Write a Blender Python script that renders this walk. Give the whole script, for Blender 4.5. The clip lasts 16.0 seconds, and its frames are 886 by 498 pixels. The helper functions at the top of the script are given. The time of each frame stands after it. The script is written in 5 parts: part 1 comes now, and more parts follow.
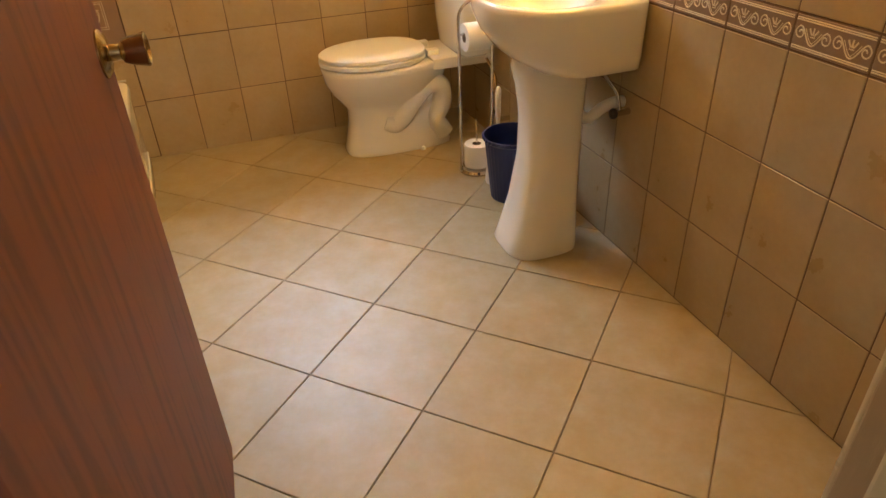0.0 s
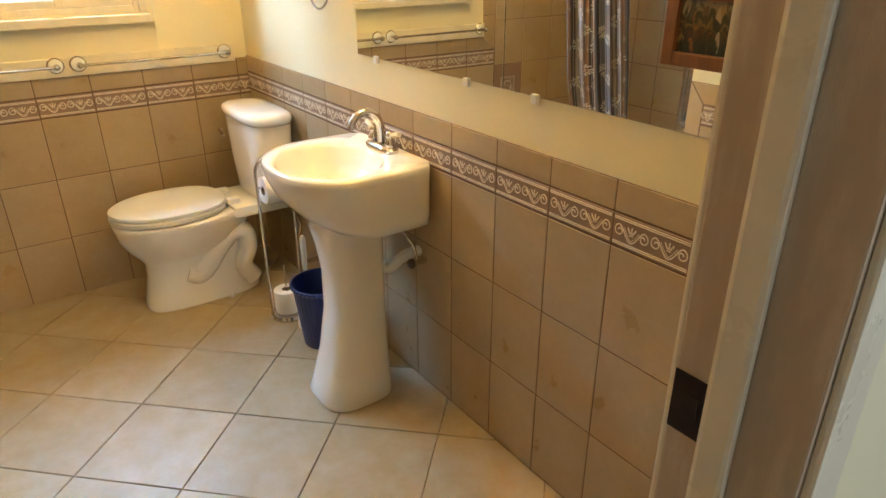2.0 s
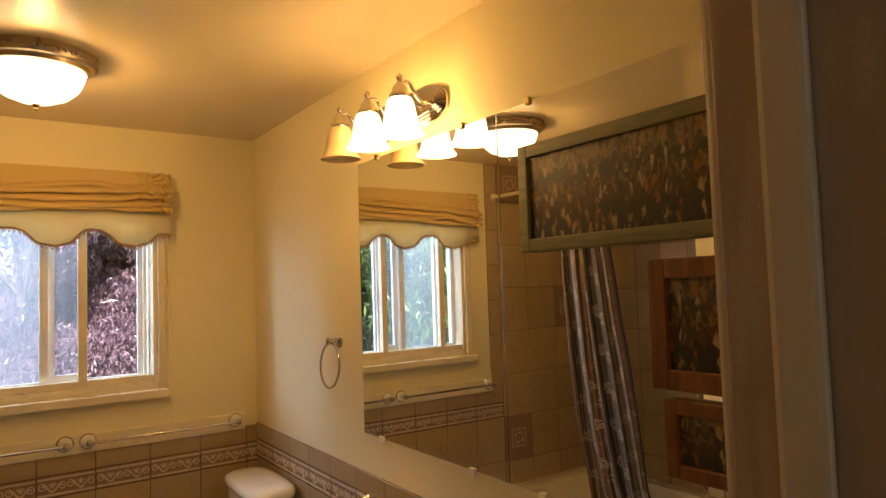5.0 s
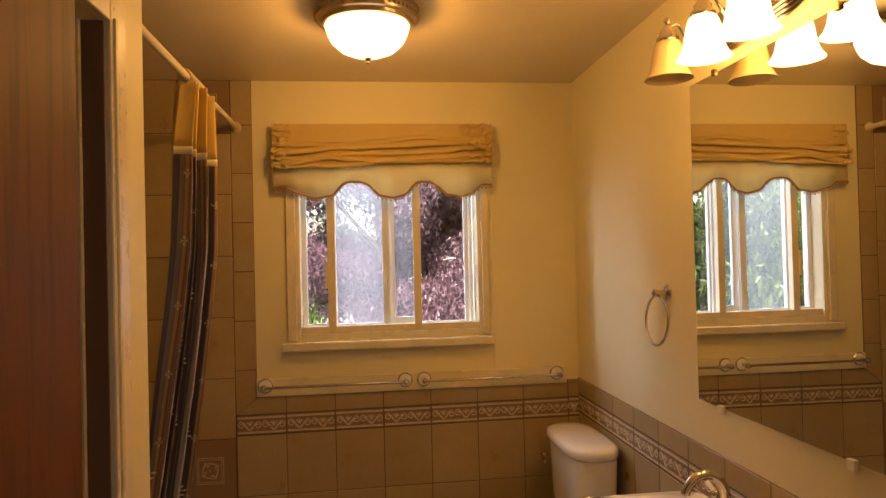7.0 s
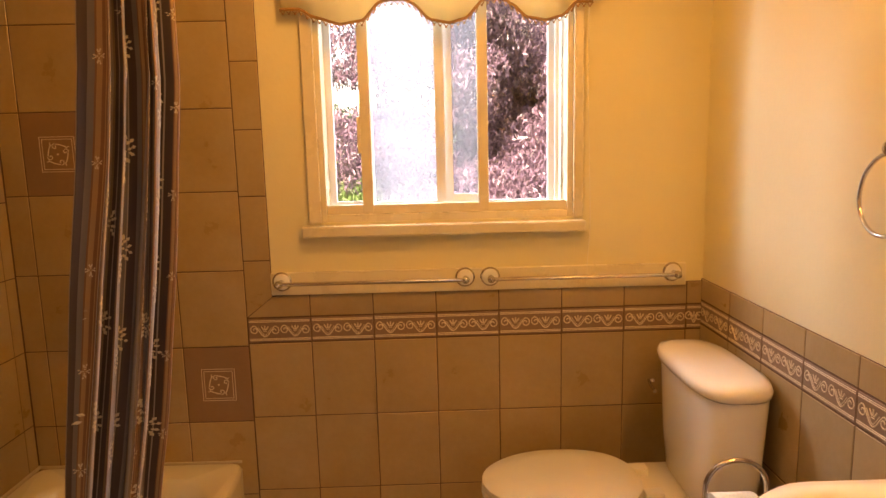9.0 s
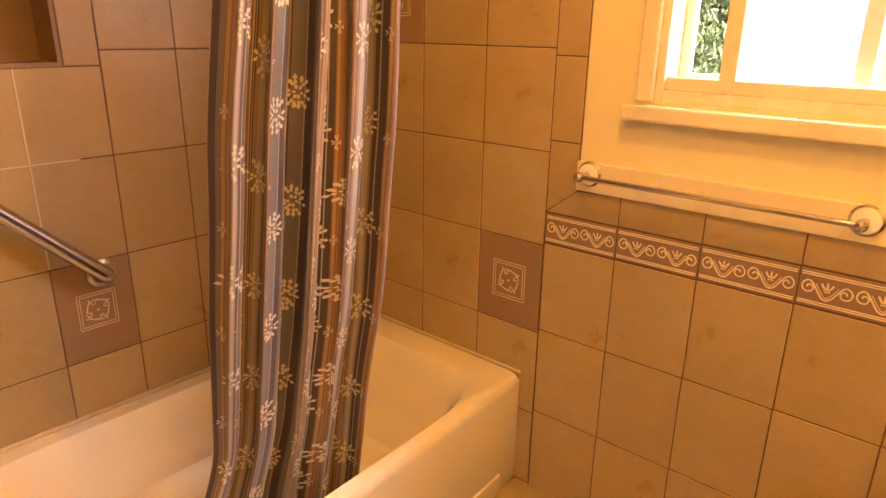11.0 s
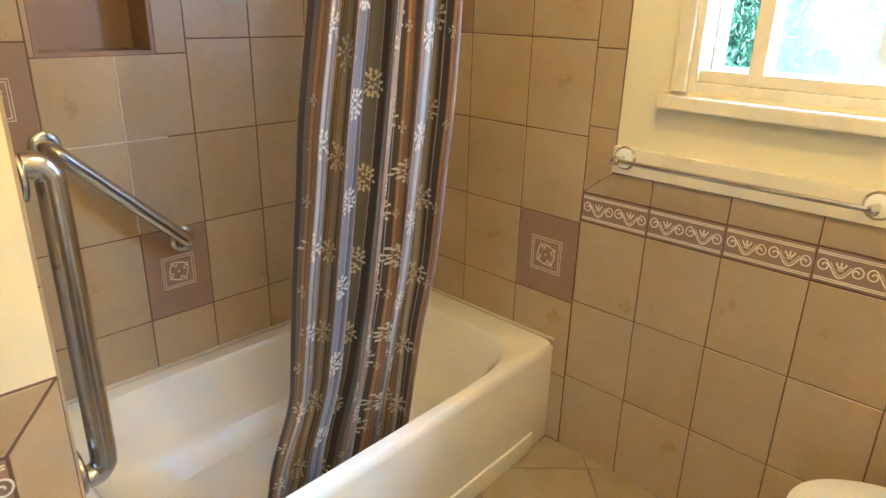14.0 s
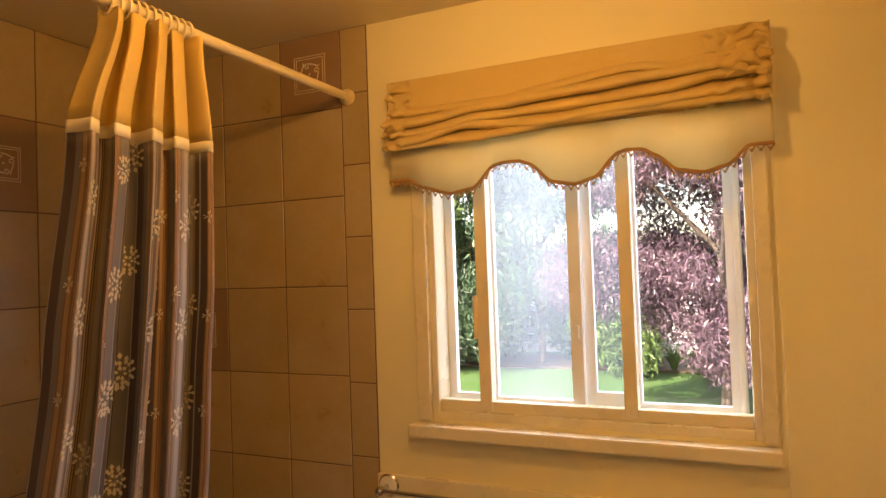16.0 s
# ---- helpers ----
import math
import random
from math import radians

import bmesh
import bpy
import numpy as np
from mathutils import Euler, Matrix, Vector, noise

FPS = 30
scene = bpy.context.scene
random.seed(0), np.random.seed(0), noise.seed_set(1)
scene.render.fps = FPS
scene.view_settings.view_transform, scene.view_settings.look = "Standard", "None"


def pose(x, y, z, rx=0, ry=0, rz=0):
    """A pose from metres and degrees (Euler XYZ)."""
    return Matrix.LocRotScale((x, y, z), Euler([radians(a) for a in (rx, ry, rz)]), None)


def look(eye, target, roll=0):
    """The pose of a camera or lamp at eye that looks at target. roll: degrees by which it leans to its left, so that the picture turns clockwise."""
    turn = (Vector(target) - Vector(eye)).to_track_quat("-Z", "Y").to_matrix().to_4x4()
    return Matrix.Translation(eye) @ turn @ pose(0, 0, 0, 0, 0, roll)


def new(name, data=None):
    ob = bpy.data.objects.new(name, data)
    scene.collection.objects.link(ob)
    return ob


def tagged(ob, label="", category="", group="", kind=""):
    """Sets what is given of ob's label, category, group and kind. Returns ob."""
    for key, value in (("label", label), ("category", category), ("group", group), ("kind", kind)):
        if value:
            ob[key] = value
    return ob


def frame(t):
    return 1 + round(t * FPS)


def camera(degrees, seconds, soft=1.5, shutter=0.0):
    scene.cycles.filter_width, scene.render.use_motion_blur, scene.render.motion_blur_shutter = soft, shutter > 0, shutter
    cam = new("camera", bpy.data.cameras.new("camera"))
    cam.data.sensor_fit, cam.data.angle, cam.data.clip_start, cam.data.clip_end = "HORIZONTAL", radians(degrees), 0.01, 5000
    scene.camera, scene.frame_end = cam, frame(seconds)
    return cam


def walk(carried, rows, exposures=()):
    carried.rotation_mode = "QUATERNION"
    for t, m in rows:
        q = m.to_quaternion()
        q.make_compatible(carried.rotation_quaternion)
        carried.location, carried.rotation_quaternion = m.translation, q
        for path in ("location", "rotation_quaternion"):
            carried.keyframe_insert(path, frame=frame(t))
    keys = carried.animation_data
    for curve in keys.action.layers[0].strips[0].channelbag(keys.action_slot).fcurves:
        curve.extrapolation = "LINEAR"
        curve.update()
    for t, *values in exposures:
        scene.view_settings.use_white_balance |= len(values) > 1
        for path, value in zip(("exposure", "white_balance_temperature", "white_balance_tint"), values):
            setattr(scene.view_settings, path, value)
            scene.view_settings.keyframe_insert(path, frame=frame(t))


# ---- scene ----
cam = camera(68.2, 16.0)
PATH = [
    (0, (-1.219, -3.207, 1.283), (-0.683, -1.614, 0.2), -2.5),
    (0.5, (-1.209, -3.211, 1.289), (-0.549, -1.713, 0.139), -2.8),
    (1, (-1.198, -3.199, 1.316), (-0.441, -1.74, 0.178), -2.2),
    (1.5, (-1.156, -3.185, 1.379), (-0.27, -1.731, 0.33), -1.0),
    (2, (-1.119, -3.184, 1.46), (-0.064, -1.706, 0.622), -0.2),
    (2.5, (-1.1, -3.19, 1.525), (0.059, -1.676, 0.922), -0.3),
    (3, (-1.096, -3.197, 1.56), (0.103, -1.65, 1.15), 0.1),
    (3.2, (-1.113, -3.204, 1.572), (0.103, -1.653, 1.231), 0.5),
    (5.3, (-1.064, -3.141, 1.638), (0.019, -1.467, 1.791), -1.1),
    (5.5, (-1.065, -3.117, 1.647), (-0.066, -1.391, 1.805), -0.8),
    (6, (-1.034, -3.068, 1.635), (-0.32, -1.208, 1.803), -0.1),
    (6.5, (-1.014, -3.018, 1.612), (-0.581, -1.069, 1.731), -0.6),
    (7, (-0.978, -2.967, 1.562), (-0.741, -0.982, 1.591), -1.4),
    (7.5, (-1.001, -2.862, 1.508), (-0.852, -0.871, 1.392), -2.4),
    (8, (-0.994, -2.649, 1.505), (-0.848, -0.663, 1.316), -2.4),
    (8.2, (-1.023, -2.578, 1.502), (-0.853, -0.598, 1.277), -2.3),
    (10.3, (-0.618, -1.519, 1.379), (-1.435, 0.242, 0.897), -0.2),
    (10.5, (-0.609, -1.485, 1.384), (-1.597, 0.169, 0.849), -0.6),
    (11, (-0.625, -1.504, 1.366), (-1.869, -0.072, 0.73), 0.9),
    (11.5, (-0.665, -1.62, 1.385), (-1.986, -0.34, 0.6), 0.7),
    (12, (-0.619, -1.704, 1.295), (-2.06, -0.586, 0.474), 0.2),
    (12.5, (-0.615, -1.74, 1.298), (-2.067, -0.707, 0.39), -0.0),
    (13, (-0.596, -1.743, 1.291), (-2.048, -0.711, 0.382), 0.3),
    (13.5, (-0.588, -1.711, 1.334), (-2.017, -0.628, 0.448), 0.6),
    (14, (-0.554, -1.662, 1.41), (-1.842, -0.302, 0.709), 1.4),
    (14.5, (-0.532, -1.658, 1.47), (-1.626, -0.038, 1.045), 0.6),
    (15, (-0.493, -1.648, 1.548), (-1.44, 0.102, 1.347), -0.9),
    (15.5, (-0.482, -1.653, 1.6), (-1.344, 0.151, 1.541), -1.4),
    (16, (-0.481, -1.674, 1.641), (-1.304, 0.148, 1.697), -2.0),
]
EXPOSURES = [
    (0.0, 3.85, 6500, 4),
    (1.3, 3.85, 6000, 2),
    (2.2, 4.0, 5000, -6),
    (3.2, 3.65, 4800, -8),
    (5.3, 2.3, 7300, 16),
    (6.5, 2.15, 8100, 20),
    (8.2, 3.05, 9000, 24),
    (10.3, 3.45, 9800, 30),
    (11.3, 4.25, 10200, 32),
    (12.0, 4.2, 6800, 12),
    (12.5, 4.0, 5500, 0),
    (13.4, 3.95, 4700, -3),
    (14.0, 4.2, 4500, -6),
    (14.5, 4.0, 4500, -6),
    (15.2, 3.15, 7000, 13),
    (16.0, 2.70, 8200, 18),
]
walk(cam, [(t, look(eye, target, roll)) for t, eye, target, roll in PATH], EXPOSURES)

# ---- world, sun, large lights ----
SUN_ELEVATION, SUN_AZIMUTH = radians(36), radians(-160)
world = bpy.data.worlds.new("world")
scene.world = world
world.use_nodes = True
wn = world.node_tree
sky = wn.nodes.new("ShaderNodeTexSky")
sky.sky_type, sky.sun_disc = "NISHITA", False
sky.sun_elevation, sky.sun_rotation = SUN_ELEVATION, SUN_AZIMUTH
wn.nodes["Background"].inputs["Strength"].default_value = 0.13
wn.links.new(sky.outputs["Color"], wn.nodes["Background"].inputs["Color"])


def lamp(name, kind, place, energy, color, size=0.1, aim=None, size_y=None):
    data = bpy.data.lights.new(name, kind)
    data.energy, data.color = energy, color
    if kind == "POINT":
        data.shadow_soft_size = size
    if kind == "AREA":
        data.size = size
        if size_y:
            data.shape, data.size_y = "RECTANGLE", size_y
    ob = new(name, data)
    ob.matrix_world = look(place, aim) if aim else Matrix.Translation(place)
    return ob


sun = lamp("sun", "SUN", (0, 0, 10), 5.0, (1.0, 0.95, 0.86))
sun.data.angle = radians(0.5)
way = Vector((math.sin(SUN_AZIMUTH) * math.cos(SUN_ELEVATION), math.cos(SUN_AZIMUTH) * math.cos(SUN_ELEVATION), math.sin(SUN_ELEVATION)))
sun.matrix_world = look(way * 20, (0, 0, 0))
WARM = (1.0, 0.54, 0.145)
lamp("ceiling_bulb", "POINT", (-0.954, -0.84, 2.250), 1.85, WARM, 0.03)
lamp("vanity_bulb", "POINT", (-0.13, -1.437, 2.09), 0.6, WARM, 0.03)
lamp("vanity_bulb", "POINT", (-0.13, -1.627, 2.09), 0.6, WARM, 0.03)
lamp("window_daylight", "AREA", (-0.86, 0.95, 2.55), 20, (0.60, 0.74, 1.0), 2.4, (-0.80, -0.9, 1.0), 0.6)
lamp("window_daylight", "AREA", (0.35, 0.75, 1.75), 6, (0.55, 0.66, 1.0), 0.9, (-2.2, -0.9, 1.1), 1.0)
lamp("window_daylight", "AREA", (-2.55, 0.85, 1.9), 15, (0.60, 0.74, 1.0), 0.8, (0.0, -1.0, 1.3), 1.0)
lamp("hall_daylight", "AREA", (0.1, -5.2, 1.7), 1.9, (0.92, 0.88, 0.94), 1.8, (-0.9, -3.0, 0.8), 1.5)


# ---- materials ----
def nodes_of(name):
    mat = bpy.data.materials.new(name)
    mat.use_nodes = True
    tree = mat.node_tree
    return mat, tree, tree.nodes["Principled BSDF"]


def node(tree, kind, links=(), **values):
    made = tree.nodes.new(kind)
    for key, value in values.items():
        made.inputs[key].default_value = value
    for key, source in dict(links).items():
        tree.links.new(source, made.inputs[key])
    return made


def surface(name, base, rough=0.5, metal=0.0, grain=40.0, vary=0.08, bump=0.02, stain=0.06, tone=0.0, coat=0.0, stretch=(1, 1, 1), scale=1.0):
    """Two scales of variation in colour and gloss, a fine bump, and a tone of its own for each object."""
    mat, tree, bsdf = nodes_of(name)
    coord = tree.nodes.new("ShaderNodeTexCoord")
    mapping = node(tree, "ShaderNodeMapping", {"Vector": coord.outputs["Object"]}, Scale=stretch)
    fine = node(tree, "ShaderNodeTexNoise", {"Vector": mapping.outputs["Vector"]}, Scale=grain, Detail=5.0)
    info = tree.nodes.new("ShaderNodeObjectInfo")
    shift = node(tree, "ShaderNodeVectorMath", {0: mapping.outputs["Vector"]})
    tree.links.new(info.outputs["Random"], shift.inputs[1])
    broad = node(tree, "ShaderNodeTexNoise", {"Vector": shift.outputs[0]}, Scale=5.0 * scale, Detail=6.0)
    broad.inputs["Roughness"].default_value = 0.62
    mix = node(tree, "ShaderNodeMath", {0: fine.outputs["Fac"]})
    mix.operation = "MULTIPLY_ADD"
    mix.inputs[1].default_value = 2 * vary
    mix.inputs[2].default_value = 1 - vary
    mix2 = node(tree, "ShaderNodeMath", {0: broad.outputs["Fac"], 2: mix.outputs[0]})
    mix2.operation = "MULTIPLY_ADD"
    mix2.inputs[1].default_value = 2 * stain
    own = node(tree, "ShaderNodeMath", {0: info.outputs["Random"], 2: mix2.outputs[0]})
    own.operation = "MULTIPLY_ADD"
    own.inputs[1].default_value = tone
    value = node(tree, "ShaderNodeMath", {0: own.outputs[0]})
    value.operation = "SUBTRACT"
    value.inputs[1].default_value = stain + tone / 2
    sat = node(tree, "ShaderNodeMapRange", {"Value": broad.outputs["Fac"]})
    sat.inputs["From Min"].default_value, sat.inputs["From Max"].default_value = 0.3, 0.7
    sat.inputs["To Min"].default_value, sat.inputs["To Max"].default_value = 1 + stain, 1 - stain
    hue = node(tree, "ShaderNodeHueSaturation", {"Value": value.outputs[0], "Saturation": sat.outputs["Result"]}, Color=(*base, 1))
    tree.links.new(hue.outputs["Color"], bsdf.inputs["Base Color"])
    r = node(tree, "ShaderNodeMapRange", {"Value": broad.outputs["Fac"]})
    r.inputs["To Min"].default_value, r.inputs["To Max"].default_value = max(0.02, rough * 0.75), min(1, rough * 1.25)
    tree.links.new(r.outputs["Result"], bsdf.inputs["Roughness"])
    bsdf.inputs["Metallic"].default_value = metal
    bsdf.inputs["Coat Weight"].default_value = coat
    if bump:
        b = node(tree, "ShaderNodeBump", {"Height": fine.outputs["Fac"]}, Strength=bump * 10, Distance=0.002)
        tree.links.new(b.outputs["Normal"], bsdf.inputs["Normal"])
    return mat


def wood(name, dark, light, rough=0.35, along=(1, 1, 0.08), rings=22.0, relief=0.25):
    mat, tree, bsdf = nodes_of(name)
    coord = tree.nodes.new("ShaderNodeTexCoord")
    mapping = node(tree, "ShaderNodeMapping", {"Vector": coord.outputs["Object"]}, Scale=along)
    warp = node(tree, "ShaderNodeTexNoise", {"Vector": mapping.outputs["Vector"]}, Scale=4.0, Detail=2.0)
    wave = node(tree, "ShaderNodeTexWave", {"Vector": mapping.outputs["Vector"]}, Scale=rings, Distortion=9.0, Detail=3.0)
    wave.inputs["Detail Scale"].default_value = 1.4
    pores = node(tree, "ShaderNodeTexNoise", {"Vector": mapping.outputs["Vector"]}, Scale=220.0, Detail=3.0)
    total = node(tree, "ShaderNodeMath", {0: wave.outputs["Fac"], 1: pores.outputs["Fac"]})
    total.operation = "MULTIPLY"
    ramp = tree.nodes.new("ShaderNodeValToRGB")
    ramp.color_ramp.elements[0].color, ramp.color_ramp.elements[1].color = (*light, 1), (*dark, 1)
    ramp.color_ramp.elements[0].position, ramp.color_ramp.elements[1].position = 0.05, 0.6
    tree.links.new(total.outputs[0], ramp.inputs["Fac"])
    tree.links.new(ramp.outputs["Color"], bsdf.inputs["Base Color"])
    bsdf.inputs["Roughness"].default_value = rough
    b = node(tree, "ShaderNodeBump", {"Height": total.outputs[0]}, Strength=relief, Distance=0.001)
    tree.links.new(b.outputs["Normal"], bsdf.inputs["Normal"])
    return mat


def glow(name, color, strength, rim=0.25):
    mat, tree, bsdf = nodes_of(name)
    bsdf.inputs["Base Color"].default_value = (*color, 1)
    bsdf.inputs["Emission Color"].default_value = (*color, 1)
    bsdf.inputs["Emission Strength"].default_value = strength
    bsdf.inputs["Roughness"].default_value = rim
    return mat


def clear(name, tint=(1, 1, 1), haze=0.0):
    """A thin pane: mostly see-through, with a little gloss, and dust where haze is set."""
    mat, tree, bsdf = nodes_of(name)
    out = tree.nodes["Material Output"]
    see = node(tree, "ShaderNodeBsdfTransparent", Color=(*tint, 1))
    gloss = node(tree, "ShaderNodeBsdfGlossy", Roughness=0.02)
    fres = node(tree, "ShaderNodeFresnel", IOR=1.45)
    both = node(tree, "ShaderNodeMixShader", {0: fres.outputs[0], 1: see.outputs[0], 2: gloss.outputs[0]})
    last = both
    if haze:
        dust = node(tree, "ShaderNodeBsdfTranslucent", Color=(0.9, 0.95, 1, 1))
        last = node(tree, "ShaderNodeMixShader", {1: both.outputs[0], 2: dust.outputs[0]}, Fac=haze)
    tree.links.new(last.outputs[0], out.inputs["Surface"])
    return mat


TILE = surface("tile_beige", (0.42, 0.315, 0.175), 0.30, grain=60, vary=0.07, bump=0.015, stain=0.11, tone=0.12)
TILE_DECO = surface("tile_deco", (0.29, 0.185, 0.115), 0.35, grain=60, vary=0.05, bump=0.02, stain=0.08, tone=0.06)
TILE_BAND = surface("tile_band", (0.26, 0.18, 0.13), 0.35, grain=80, vary=0.06, bump=0.02, stain=0.06, tone=0.05)
RELIEF = surface("relief_glaze", (0.74, 0.65, 0.51), 0.35, grain=90, vary=0.05, bump=0.01)
FLOOR_TILE = surface("floor_tile", (0.37, 0.295, 0.17), 0.42, grain=70, vary=0.07, bump=0.003, stain=0.17, tone=0.08, scale=2.2)
GROUT = surface("grout_brown", (0.14, 0.080, 0.046), 0.85, grain=150, vary=0.1, bump=0.05, stain=0.1)
FLOOR_GROUT = surface("floor_grout", (0.24, 0.165, 0.09), 0.85, grain=150, vary=0.12, bump=0.05, stain=0.15)
PAINT = surface("wall_paint", (0.79, 0.71, 0.455), 0.55, grain=70, vary=0.015, bump=0.02, stain=0.02)
CEILING = surface("ceiling_paint", (0.72, 0.62, 0.44), 0.22, grain=45, vary=0.015, bump=0.035, stain=0.02)
TRIM = surface("cream_enamel", (0.76, 0.68, 0.50), 0.28, grain=30, vary=0.02, bump=0.015, stain=0.03)
# cream trim over oak grain, its colour darkened for the shade in the doorway
TRIM_GRAIN_SHADED = wood("shaded_cream_on_oak", (0.60, 0.49, 0.34), (0.50, 0.39, 0.26), 0.32, (3, 3, 0.5), 5.0, 0.7)
HALL_PAINT = surface("hall_paint", (0.78, 0.74, 0.64), 0.6, grain=60, stain=0.01, vary=0.01, bump=0.02)
DOOR_WOOD = wood("door_veneer", (0.080, 0.023, 0.011), (0.155, 0.046, 0.021), 0.55, (6, 6, 0.5), 3.0)
CLOSET_WOOD = surface("closet_paint", (0.19, 0.115, 0.065), 0.5, grain=30, vary=0.03, bump=0.02, stain=0.05)
PORCELAIN = surface("porcelain", (0.86, 0.84, 0.78), 0.08, grain=8, vary=0.01, bump=0.0, stain=0.01, coat=0.4)
ENAMEL = surface("tub_enamel", (0.86, 0.82, 0.70), 0.14, grain=8, vary=0.01, bump=0.0, stain=0.02, coat=0.3)
CHROME = surface("chrome", (0.62, 0.59, 0.56), 0.10, 1.0, bump=0.0, vary=0.01, stain=0.01)
STEEL = surface("brushed_steel", (0.55, 0.52, 0.50), 0.22, 1.0, grain=60, bump=0.01, vary=0.04, stretch=(8, 8, 1))
BRASS = surface("antique_brass", (0.40, 0.29, 0.14), 0.24, 1.0, bump=0.01, vary=0.06)
NICKEL = surface("bronze_nickel", (0.55, 0.45, 0.32), 0.28, 1.0, bump=0.01, vary=0.05)
IRON = surface("dark_strike", (0.035, 0.028, 0.025), 0.4, 0.6, bump=0.01)
WHITE_PLASTIC = surface("white_plastic", (0.80, 0.79, 0.76), 0.35, bump=0.0, vary=0.01)
VINYL = surface("white_vinyl", (0.78, 0.80, 0.80), 0.35, bump=0.0, vary=0.02)
ROD = surface("cream_rod", (0.74, 0.62, 0.40), 0.35, bump=0.0, vary=0.02)
BLUE = surface("blue_plastic", (0.012, 0.022, 0.10), 0.35, bump=0.01, vary=0.03)
PAPER = surface("tissue", (0.86, 0.84, 0.80), 0.9, grain=120, bump=0.04, vary=0.03)
CARD = surface("card_core", (0.32, 0.24, 0.16), 0.9)
LINEN = surface("shade_linen", (0.60, 0.44, 0.19), 0.9, grain=300, bump=0.05, vary=0.06, stain=0.05)
VALANCE = surface("valance_linen", (0.80, 0.70, 0.46), 0.9, grain=300, bump=0.05, vary=0.05, stain=0.05)
FRINGE = surface("fringe", (0.36, 0.20, 0.075), 0.8, grain=200, bump=0.05)
_t = VALANCE.node_tree
_see = node(_t, "ShaderNodeBsdfTranslucent", Color=(0.86, 0.76, 0.48, 1))
_mix = node(_t, "ShaderNodeMixShader", {1: _t.nodes["Principled BSDF"].outputs[0], 2: _see.outputs[0]}, Fac=0.4)
_t.links.new(_mix.outputs[0], _t.nodes["Material Output"].inputs["Surface"])
CORD = surface("cord", (0.80, 0.74, 0.60), 0.8)
DOME = glow("lit_dome", (1.0, 0.78, 0.46), 0.75)
SHADE_LIT = glow("lit_shade", (1.0, 0.78, 0.46), 0.8)
SHADE_DIM = surface("unlit_glass", (0.70, 0.55, 0.33), 0.25, bump=0.0)
GLASS = clear("pane_glass")
DUSTY = clear("dusty_glass", (0.95, 0.97, 1.0), 0.075)
DIM = clear("dim_glass", (0.95, 0.97, 1.0), 0.03)
BLACK = surface("black_gap", (0.02, 0.018, 0.015), 0.8)
MIRROR, _t, _b = nodes_of("silvered_mirror")
_b.inputs["Base Color"].default_value, _b.inputs["Metallic"].default_value, _b.inputs["Roughness"].default_value = (0.86, 0.88, 0.85, 1), 1.0, 0.0
FRAME_GREEN = wood("green_washed_frame", (0.13, 0.13, 0.065), (0.20, 0.20, 0.10), 0.5, (1, 0.1, 1))
FRAME_BROWN = wood("brown_frame", (0.14, 0.055, 0.022), (0.22, 0.09, 0.035), 0.4, (1, 1, 0.1))


# ---- mesh helpers ----
def part(name, bm, material, parent=None, label="", smooth=None, category="", group="", kind=""):
    bmesh.ops.recalc_face_normals(bm, faces=bm.faces)
    mesh = bpy.data.meshes.new(name)
    bm.to_mesh(mesh)
    bm.free()
    if smooth is not None:
        for p in mesh.polygons:
            p.use_smooth = True
        mesh.set_sharp_from_angle(angle=radians(smooth))
    mesh.materials.append(material)
    ob = new(name, mesh)
    ob.parent = parent
    return tagged(ob, label, category, group, kind)


def thing(name, label, category, place=(0, 0, 0), group="", turn=0):
    ob = new(name)
    ob.empty_display_size = 0.05
    ob.matrix_world = pose(*place, 0, 0, turn)
    return tagged(ob, label, category, group)


def structure(name, bm, material, label=""):
    return part(name, bm, material, None, label, kind="structure")


def box(bm, lo, hi, bevel=0.0, m=None):
    lo, hi = Vector(lo), Vector(hi)
    made = bmesh.ops.create_cube(bm, size=1.0)["verts"]
    for v in made:
        v.co = Vector([(lo[i] + hi[i]) / 2 + v.co[i] * (hi[i] - lo[i]) for i in range(3)])
    if bevel:
        edges = list({e for v in made for e in v.link_edges})
        got = bmesh.ops.bevel(bm, geom=edges, offset=bevel, segments=2, affect="EDGES", profile=0.6)
        made = list({v for f in got["faces"] for v in f.verts} | {v for v in made if v.is_valid})
    if m:
        for v in made:
            v.co = m @ v.co
    return bm


def boxed(lo, hi, bevel=0.0):
    return box(bmesh.new(), lo, hi, bevel)


def ring_mesh(bm, rings, close_u=True, cap=True):
    """Joins rings of points (each a list of Vectors) into a skin."""
    rows = [[bm.verts.new(p) for p in ring] for ring in rings]
    n = len(rows[0])
    for a, b in zip(rows, rows[1:]):
        for i in range(n if close_u else n - 1):
            j = (i + 1) % n
            bm.faces.new((a[i], a[j], b[j], b[i]))
    if cap and close_u:
        bm.faces.new(rows[0][::-1])
        bm.faces.new(rows[-1])
    return rows


def lathe(bm, profile, center=(0, 0, 0), n=24, m=None, cap=True):
    """profile: (radius, height) from bottom to top, round z, then moved by m."""
    m = (Matrix.Translation(center) @ m) if m else Matrix.Translation(center)
    ring_mesh(bm, [[m @ Vector((r * math.cos(2 * math.pi * i / n), r * math.sin(2 * math.pi * i / n), z)) for i in range(n)] for r, z in profile], cap=cap)
    return bm


